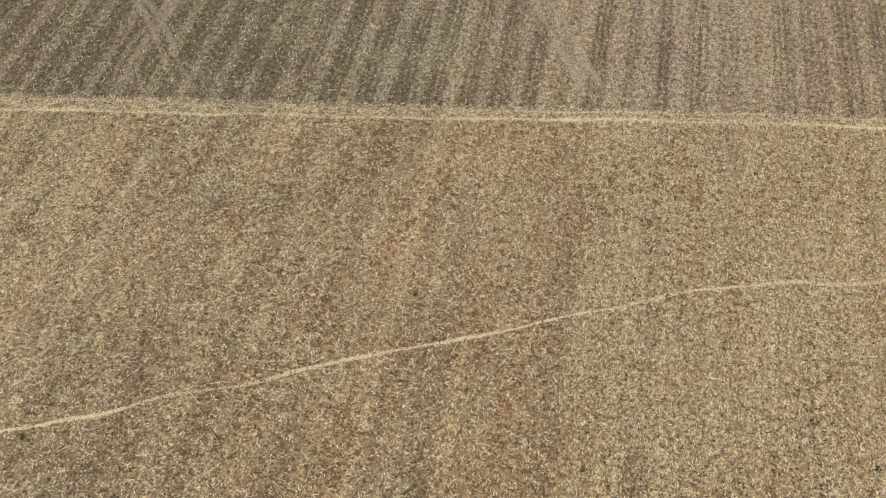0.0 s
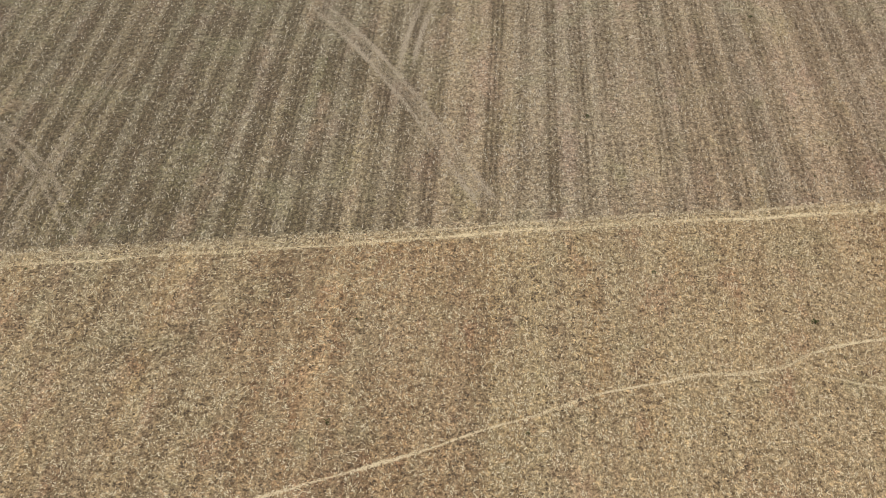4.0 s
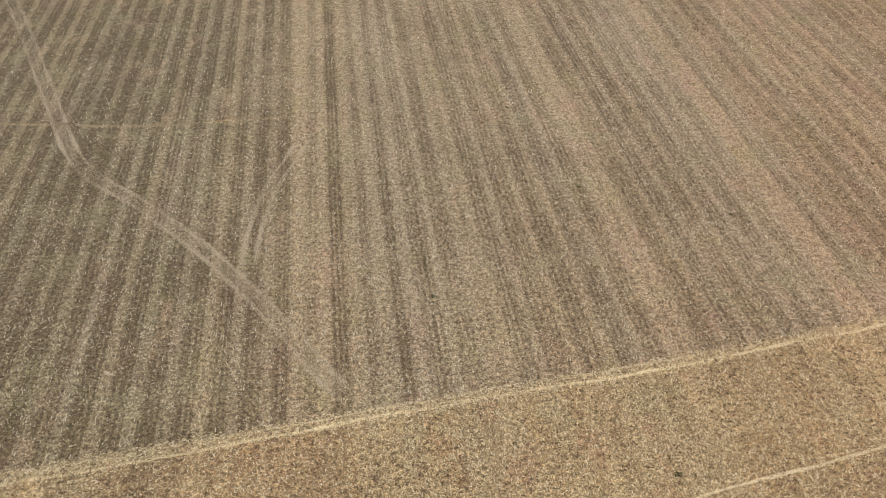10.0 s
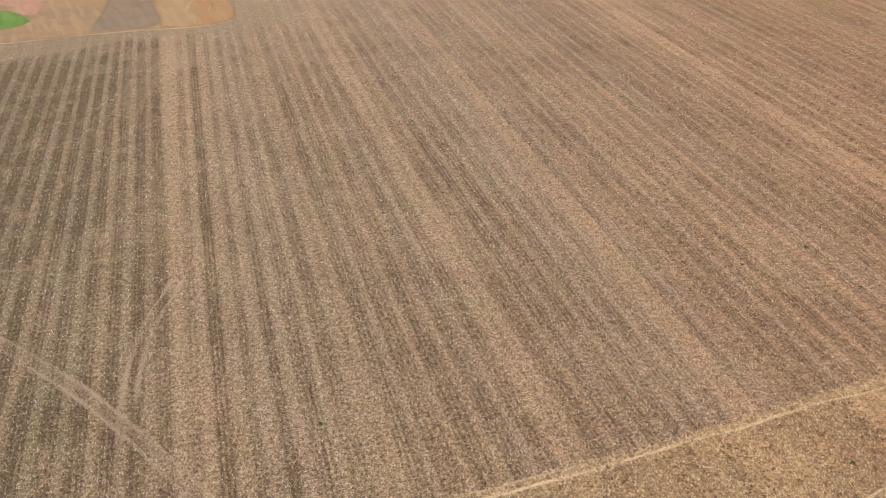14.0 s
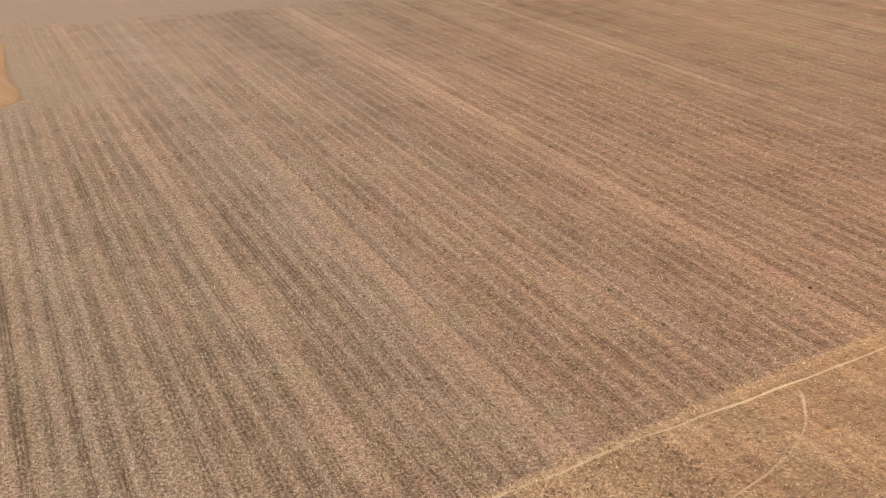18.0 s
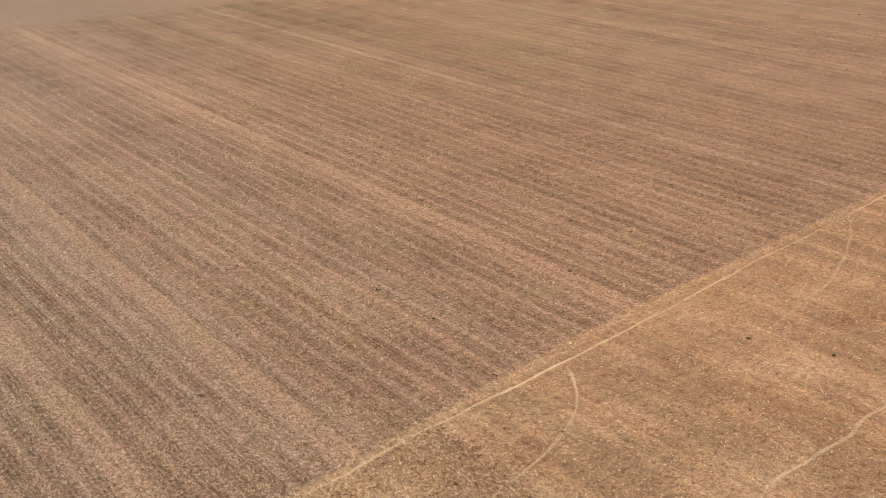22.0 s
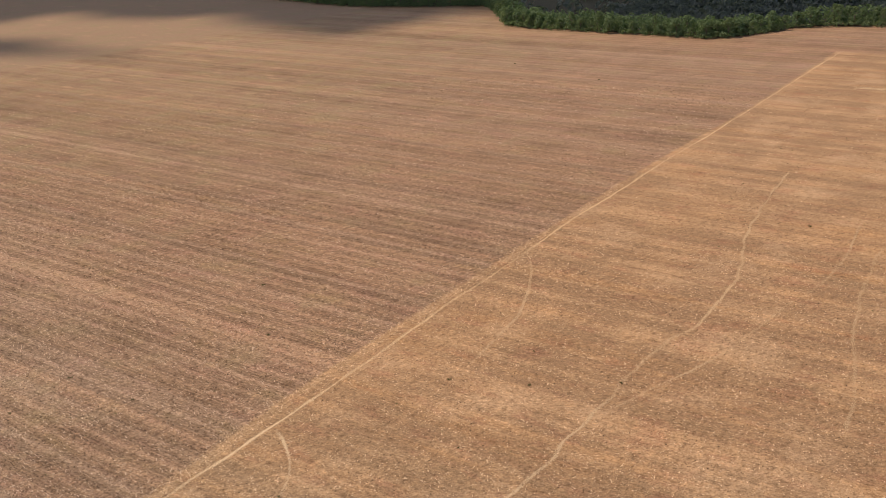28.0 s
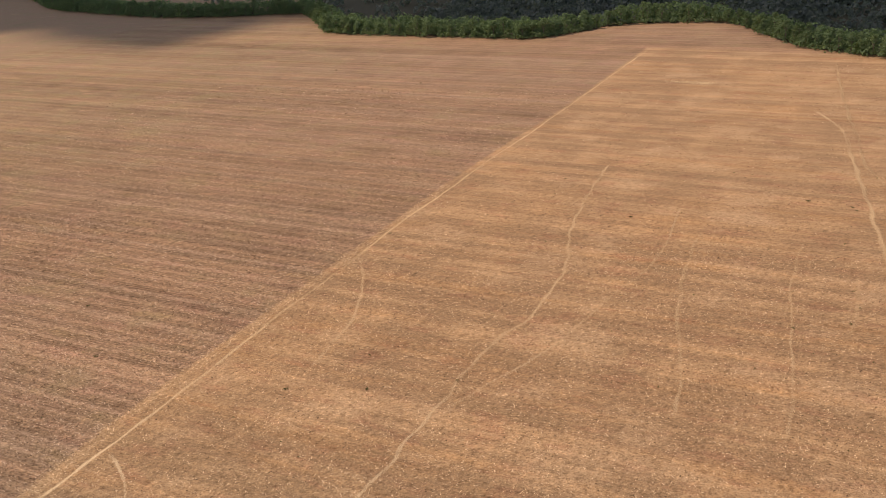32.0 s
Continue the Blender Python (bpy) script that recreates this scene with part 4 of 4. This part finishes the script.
plot("yard", [(-120, 447), (-60, 440), (13, 434), (35, 433.4), (59, 429), (76, 426), (86, 432), (90, 450), (97, 503), (105, 548), (114, 600), (126, 665), (128, 720), (0, 740), (-130, 700)],
     EARTH, "bare tan earth of the farmyard", 0.012, "yard")
plot("orange_patch", [(60, 431), (70, 425.5), (79, 427), (85, 432), (89, 444), (89.5, 457), (92, 481), (97, 503), (102, 529), (106, 551), (97, 555), (84, 534), (70, 525), (64, 470)], ORANGE, "bare orange earth patch beside the field", 0.022, "earth")
plot("tan_patch", [(61, 433), (71, 428), (75, 446), (79, 482), (88, 530), (84, 533), (71, 524), (65, 470)], earth_material("tan_earth", (0.365, 0.248, 0.14), (0.33, 0.228, 0.132), (0.40, 0.29, 0.17)), "paler tan half of the bare earth patch", 0.025, "earth")
plot("grey_plot", [(36, 437.5), (47, 481), (54, 527), (68, 520), (63, 470), (58.5, 434.5)], PLOT, "small grey ploughed plot in the yard", 0.028, "plot")
plot("red_patch", [(-30, 520), (10, 500), (14, 482), (19, 476), (24, 493), (23, 520), (0, 550), (-35, 545)], RED, "reddish bare earth patch in the yard", 0.022, "earth")
plot("lawn", [(-60, 458), (-30, 455), (1, 456), (8, 456.5), (13, 459), (17, 466), (15.5, 475), (12.5, 484), (3, 494), (-40, 505), (-62, 490)], LAWN, "bright green mown lawn beside the yard", 0.03, "lawn")
ribbon("weedy_bank", [(108, 590), (98, 583), (88, 574), (78, 567), (60, 566), (30, 572)], 6.5, path_material("bank_scrub", (0.28, 0.21, 0.125), (0.22, 0.17, 0.10)), "low weedy bank crossing the yard", 0.6, 2.5, 0.034, 3.0, category="bank")
ribbon("weedy_bank", [(106, 583), (101, 564), (90, 550), (77, 541), (66, 534), (50, 532)], 2.6, path_material("bank_weeds", (0.29, 0.215, 0.115), (0.235, 0.18, 0.10)), "thin weedy ridge above the bare patch", 0.6, 1.8, 0.036, 3.0, category="bank")
ribbon("dirt_road", [(-130, 446), (-60, 438.5), (13, 432.5), (35, 432), (59, 427.8), (76, 424.8), (88, 431)], 1.6, path_material("road_dust", (0.55, 0.42, 0.27), (0.44, 0.32, 0.19)), "pale dirt road along the end of the rows", 1.0, 0.3, 0.038, 3.0, category="road")
for line in ([(92, 500), (88, 478), (82, 455), (80, 436)], [(76, 505), (81, 480), (84, 458), (83, 438)], [(97, 520), (90, 495), (78, 470), (72, 450)]):
    ribbon("yard_track", line, 1.3, path_material("pale_orange_dust", (0.56, 0.40, 0.25), (0.47, 0.31, 0.17)), "pale vehicle track over the orange earth", 0.6, 0.6, 0.032, 3.0, category="track")
ribbon("pale_patch", [(203, 86), (206, 85), (209.5, 82)], 2.4, PATH_PALE, "pale dusty lying place in the grazed stubble", 0.45, category="earth")
ribbon("wheel_track", [(84, 152.3), (85.5, 156), (88.6, 158), (91.5, 156.2), (91, 151.7)], 0.9, WHEEL, "small curved mark of a turning wheel", 0.85, 0.1, step=0.6, category="track")
ribbon("pale_patch", [(436, 100), (436.5, 95), (436, 90), (435, 85), (434, 80)], 4.6, path_material("bare_dust", (0.98, 0.86, 0.60), (0.74, 0.60, 0.37), 1.4, 0.9), "pale dusty bare patch on the grazed slope", 0.8, category="earth")
ribbon("orange_streak", [(9, 227.2), (11.5, 227.0), (14, 226.9), (17.2, 227.0)], 0.9, path_material("orange_dust", (0.56, 0.34, 0.15), (0.44, 0.27, 0.13)), "small streak of orange earth between rows", 1.0, 0.1, step=0.6, category="earth")


def part(name, bm, material, parent, label=""):
    me = bpy.data.meshes.new(name)
    bm.to_mesh(me)
    bm.free()
    me.materials.append(material)
    ob = new(name, me)
    ob.parent = parent
    if label:
        ob["label"] = label
    return ob


def box(bm, x0, x1, y0, y1, z0, z1, bev=0.0):
    r = bmesh.ops.create_cube(bm, size=1.0, matrix=Matrix.Translation(((x0 + x1) / 2, (y0 + y1) / 2, (z0 + z1) / 2)) @ Matrix.Diagonal((x1 - x0, y1 - y0, z1 - z0, 1)))
    if bev:
        bmesh.ops.bevel(bm, geom=list({e for v in r["verts"] for e in v.link_edges}), offset=bev, segments=1, affect='EDGES')
    return bm


def sheet_metal(name, a, b, rough):
    m = Mat(name, rough)
    p = m.pos()
    m.colour(m.mix(m.noise(p, 0.4, 4, 0.65), a, b))
    return m.m


ROOF = sheet_metal("zinc_roof", (0.56, 0.57, 0.58), (0.70, 0.70, 0.69), 0.5)
WALL = sheet_metal("maroon_paint", (0.28, 0.06, 0.08), (0.36, 0.09, 0.10), 0.7)
WHITE = sheet_metal("white_sacking", (0.66, 0.66, 0.64), (0.86, 0.86, 0.84), 0.75)
SCRAP = sheet_metal("grey_scrap", (0.16, 0.15, 0.14), (0.42, 0.41, 0.39), 0.7)


def build_shed():
    """A wide barn, its maroon gable turned to the fields, under a shallow pale roof."""
    shed = tagged(new("barn"), "wide barn with maroon walls and a pale metal roof", "barn")
    W, D, H, R = 26.0, 30.0, 5.2, 1.7

    def gable(y0, y1):
        bm = bmesh.new()
        ring = [(-W / 2, -0.4), (W / 2, -0.4), (W / 2, H), (0, H + R), (-W / 2, H)]
        f = bm.faces.new([bm.verts.new((x, y0, z)) for x, z in ring])
        r = bmesh.ops.extrude_face_region(bm, geom=[f])
        bmesh.ops.translate(bm, vec=(0, y1 - y0, 0), verts=[q for q in r["geom"] if isinstance(q, bmesh.types.BMVert)])
        bmesh.ops.recalc_face_normals(bm, faces=bm.faces)
        return bm

    part("front_wall", gable(-D / 2, -D / 2 + 0.2), WALL, shed)
    part("back_wall", gable(D / 2 - 0.2, D / 2), WALL, shed)
    for s in (-1, 1):
        part("side_wall", box(bmesh.new(), min(s * W / 2, s * (W / 2 - 0.2)), max(s * W / 2, s * (W / 2 - 0.2)), -D / 2 + 0.2, D / 2 - 0.2, -0.4, H), WALL, shed)
        bm = bmesh.new()
        for k in range(30):                       # ribbed sheets from eaves to ridge
            w = (D + 1.4) / 30
            y0, lift = -D / 2 - 0.7 + k * w, 0.06 + 0.05 * (k % 2)
            v = [bm.verts.new(c) for c in ((s * (W / 2 + 0.8), y0, H - R * 1.6 / W + lift), (s * (W / 2 + 0.8), y0 + w, H - R * 1.6 / W + lift), (0, y0 + w, H + R + lift), (0, y0, H + R + lift))]
            r = bmesh.ops.extrude_face_region(bm, geom=[bm.faces.new(v)])
            bmesh.ops.translate(bm, vec=(0, 0, 0.1), verts=[q for q in r["geom"] if isinstance(q, bmesh.types.BMVert)])
        bmesh.ops.recalc_face_normals(bm, faces=bm.faces)
        part("roof", bm, ROOF, shed)
    part("ridge_cap", box(bmesh.new(), -0.35, 0.35, -D / 2 - 0.75, D / 2 + 0.75, H + R + 0.17, H + R + 0.3, 0.04), ROOF, shed)
    x, y = 78.2, 660.0
    shed.matrix_basis = pose(x, y, float(lie(x, y)), 0, 0, 11)
    return shed


build_shed()


def build_heap():
    rng = np.random.default_rng(9)
    for nm, mat, lab, count, cx, cy, spread in (("white_sack", WHITE, "bulging white sack thrown on the heap", 70, 104.8, 635.5, 3.4),
                                               ("scrap_block", SCRAP, "grey lump of farm scrap on the heap", 44, 101, 633, 5.2)):
        for k in range(count):
            bm = bmesh.new()
            bmesh.ops.create_icosphere(bm, subdivisions=1, radius=0.8)
            o = Vector(rng.uniform(-20, 20, 3))
            for v in bm.verts:
                v.co *= 1 + 0.6 * noise.noise(v.co * 1.9 + o)
                v.co.z *= 0.55
            bmesh.ops.scale(bm, vec=(rng.uniform(0.7, 1.5), rng.uniform(0.7, 1.3), rng.uniform(0.7, 1.3)), verts=bm.verts)
            me = bpy.data.meshes.new(nm)
            bm.to_mesh(me)
            bm.free()
            me.materials.append(mat)
            x, y = cx + rng.normal() * spread * 0.7, cy + rng.normal() * spread * 0.5
            ob = tagged(new(nm, me), lab, "sack" if nm == "white_sack" else "scrap", "heap beside the barn")
            ob.matrix_basis = pose(x, y, float(lie(x, y)) + 0.3 + max(0.0, 3.2 - 0.6 * math.hypot(x - cx, y - cy)) * (k % 4) / 3, 0, 0, rng.uniform(0, 360))


build_heap()


def crown_mesh(seed, height, spread, clumps, leaves):
    rng = np.random.default_rng(seed)
    verts, faces = [], []
    for k in range(clumps):
        t = rng.uniform(0, 1)
        z = height * (0.1 + 0.82 * t)
        rad = spread * math.sqrt(max(0.1, 1 - (2 * t - 0.75) ** 2)) * rng.uniform(0.25, 0.95)
        an = rng.uniform(0, 2 * math.pi)
        leaf_clump(rng, np.array([rad * math.cos(an), rad * math.sin(an), z]), spread * rng.uniform(0.26, 0.44), leaves, verts, faces, 0.78)
    me = bpy.data.meshes.new("crown")
    me.from_pydata([tuple(v) for v in verts], [], faces)
    me.materials.append(LEAF)
    return me


def trunk_mesh(seed, height):
    rng = np.random.default_rng(seed)
    bm = bmesh.new()

    def limb(a, b, r0, r1):
        d = (b - a)
        m = Matrix.Translation((a + b) / 2) @ d.to_track_quat('Z', 'Y').to_matrix().to_4x4()
        bmesh.ops.create_cone(bm, cap_ends=True, segments=7, radius1=r0, radius2=r1, depth=d.length, matrix=m)

    top = Vector((rng.normal() * 0.4, rng.normal() * 0.4, height * 0.55))
    limb(Vector((0, 0, -0.4)), top, 0.26, 0.16)
    for k in range(4):
        an = k * 1.6 + rng.uniform(0, 1)
        limb(top * rng.uniform(0.7, 1.0), top + Vector((math.cos(an) * 1.8, math.sin(an) * 1.8, height * rng.uniform(0.12, 0.3))), 0.12, 0.04)
    me = bpy.data.meshes.new("trunk")
    bm.to_mesh(me)
    bm.free()
    me.materials.append(BARK)
    return me


def build_tree(seed, height, spread, label):
    t = tagged(new("tree"), label, "tree", "trees along the wood edge")
    for nm, me in (("trunk", trunk_mesh(seed, height)), ("crown", crown_mesh(seed, height, spread, 30, 20))):
        new(nm, me).parent = t
    return t


edge_line = spline(WOOD_EDGE, 1.0)


def build_woods():
    rng = np.random.default_rng(5)
    kinds = [build_tree(s, h, w, lab) for s, h, w, lab in (
        (1, 9.0, 3.6, "broad green tree at the wood edge"), (2, 11.0, 3.2, "tall green tree at the wood edge"),
        (3, 7.0, 3.4, "low bushy green tree at the wood edge"), (4, 10.0, 4.2, "spreading leafy tree at the wood edge"))]
    L = len(edge_line)
    spots = []
    i = 10.0
    while i < L - 10 and len(spots) < 290:
        k = int(i)
        p = edge_line[k]
        d = (edge_line[k + 3] - edge_line[k - 3]).normalized()
        inward = Vector((-d.y, d.x, 0))
        q = p + inward * (rng.uniform(1.5, 4.5) if len(spots) % 2 else rng.uniform(5.5, 9))
        spots.append(q)
        i += rng.uniform(2.2, 3.6)
    for n, q in enumerate(spots):
        s = rng.uniform(0.55, 0.92)
        m = pose(q.x, q.y, float(lie(q.x, q.y)), 0, 0, rng.uniform(0, 360)) @ Matrix.Scale(s, 4)
        if n < 4:
            kinds[n].matrix_basis = m
        else:
            c = copy_thing(kinds[rng.integers(4)], m)
            c.matrix_basis = m
    # the woods behind, one mass of crowns, and the low growth along the edge
    verts, faces = [], []
    low_verts, low_faces, belt_verts, belt_faces = [], [], [], []
    for k in range(2, L, 3):
        p = edge_line[k]
        d = (edge_line[min(k + 3, L - 1)] - edge_line[max(k - 3, 0)]).normalized()
        inward = Vector((-d.y, d.x, 0))
        for g in range(3):
            q = p + inward * rng.uniform(0.3, 7.0) + d * g
            r = rng.uniform(0.8, 2.3)
            leaf_clump(rng, np.array([q.x, q.y, float(lie(q.x, q.y)) + r * 0.6]), r, 18, low_verts, low_faces, 0.6)
        deep = 11.0
        while deep < 1100:
            q = p + inward * deep + Vector((rng.normal() * 2, rng.normal() * 2, 0))
            h = rng.uniform(5, 8) if deep < 40 else rng.uniform(6, 13)
            z = float(lie(q.x, q.y))
            r = rng.uniform(2.6, 4.4) * (1 + deep / 260)
            near = deep < 70
            # sunlit belt takes plain leaves, deeper crowns the shade-tinted ones
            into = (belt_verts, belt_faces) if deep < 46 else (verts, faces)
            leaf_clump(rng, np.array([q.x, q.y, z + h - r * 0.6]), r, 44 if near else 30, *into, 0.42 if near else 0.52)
            deep += 5 * (1 + deep / 60)
    me = bpy.data.meshes.new("undergrowth")
    me.from_pydata([tuple(v) for v in low_verts], [], low_faces)
    me.materials.append(LEAF)
    tagged(new("undergrowth", me), "thick green bushes along the foot of the wood", "bushes", "", "stuff")
    me = bpy.data.meshes.new("outer_woods")
    me.from_pydata([tuple(v) for v in belt_verts], [], belt_faces)
    me.materials.append(LEAF)
    tagged(new("outer_woods", me), "sunlit green crowns merging behind the edge trees", "woods", "", "stuff")
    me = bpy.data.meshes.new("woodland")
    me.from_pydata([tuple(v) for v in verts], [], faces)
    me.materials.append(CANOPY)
    tagged(new("woodland", me), "dense dark green woodland beyond the fields, bluish shade in its leaf colour", "woods", "", "stuff")


build_woods()


def build_forest_floor():
    """Dark leaf mould under the trees, from the edge into the valley."""
    m = Mat("leaf_mould", 0.95)
    p = m.pos()
    m.colour(m.mix(m.noise(p, 0.3, 4), (0.035, 0.04, 0.02), (0.075, 0.065, 0.035)))
    verts, faces = [], []
    steps = (5, 9, 16, 30, 50, 80, 120, 170, 230, 300, 400, 550, 750, 1000, 1400)
    n = len(steps)
    picks = edge_line[::2]
    for k, q in enumerate(picks):
        for s in steps:
            x = q.x + s
            verts.append((x, q.y, float(lie(x, q.y)) + 0.25))
        if k:
            for i in range(n - 1):
                a = (k - 1) * n + i
                faces.append((a, a + n, a + n + 1, a + 1))
    mesh_object("forest_floor", verts, faces, m.m, "dark shaded leaf mould under the trees", "ground", "structure")


build_forest_floor()


# ---------------------------------------------------------------- the cloud whose shade lies on the far woods
def build_cloud():
    rng = np.random.default_rng(2)
    L = len(edge_line)
    height = 3600.0
    shift = SUN_WAY * (height / SUN_WAY.z)
    verts, faces = [], []
    ball = bmesh.new()
    bmesh.ops.create_icosphere(ball, subdivisions=2, radius=1.0)
    bv = np.array([v.co[:] for v in ball.verts])
    bf = np.array([[v.index for v in f.verts] for f in ball.faces])
    ball.free()

    def puff(x, y, r):
        lump = 1 + 0.12 * rng.normal(size=(len(bv), 1))
        c = np.array([x, y, float(lie(x, y))]) + np.array(shift)
        faces.append(bf + len(bv) * len(verts))
        verts.append(bv * lump * np.array([r, r, r * 0.5]) + c)

    for k in range(0, L, 9):
        p = edge_line[k]
        if p.y > 345:
            continue
        d = (edge_line[min(k + 12, L - 1)] - edge_line[max(k - 12, 0)]).normalized()
        inward = Vector((-d.y, d.x, 0))
        for deep, r in ((45, 17), (66, 24), (90, 32), (140, 45), (210, 60), (300, 80), (420, 100), (580, 120), (760, 150), (1000, 180)):
            q = p + inward * (deep + rng.normal() * 4)
            puff(q.x, q.y, r)
    # the lobes that reach out over the field
    for x, y, r in ((529, 387, 22), (546, 376, 13), (564, 369, 19), (590, 374, 24), (612, 372, 24), (545, 426, 26), (562, 400, 26), (572, 468, 29), (581, 545, 32), (578, 590, 33),
                    (590, 420, 35), (604, 470, 50), (612, 530, 50), (650, 480, 60), (640, 410, 45), (700, 430, 70), (700, 560, 90), (620, 595, 45), (662, 640, 80),
                    (800, 500, 100), (800, 650, 110), (640, 700, 70),
                    (440, 458, 8), (447, 478, 9), (438, 500, 11), (446, 520, 13), (434, 545, 15), (600, 660, 45), (570, 718, 50), (455, 560, 22), (440, 590, 30), (440, 650, 40), (470, 700, 60), (560, 740, 90)):
        puff(x, y, r)
    quick_mesh("cloud", np.concatenate(verts), np.concatenate(faces), CLOUD, "white cumulus cloud that shades the far woods", "cloud")


CLOUD = Mat("cloud_vapour", 1.0)
CLOUD.colour(CLOUD.mix(CLOUD.noise(CLOUD.pos(), 0.01, 4), (0.8, 0.8, 0.82), (0.9, 0.9, 0.9)))
CLOUD = CLOUD.m
build_cloud()
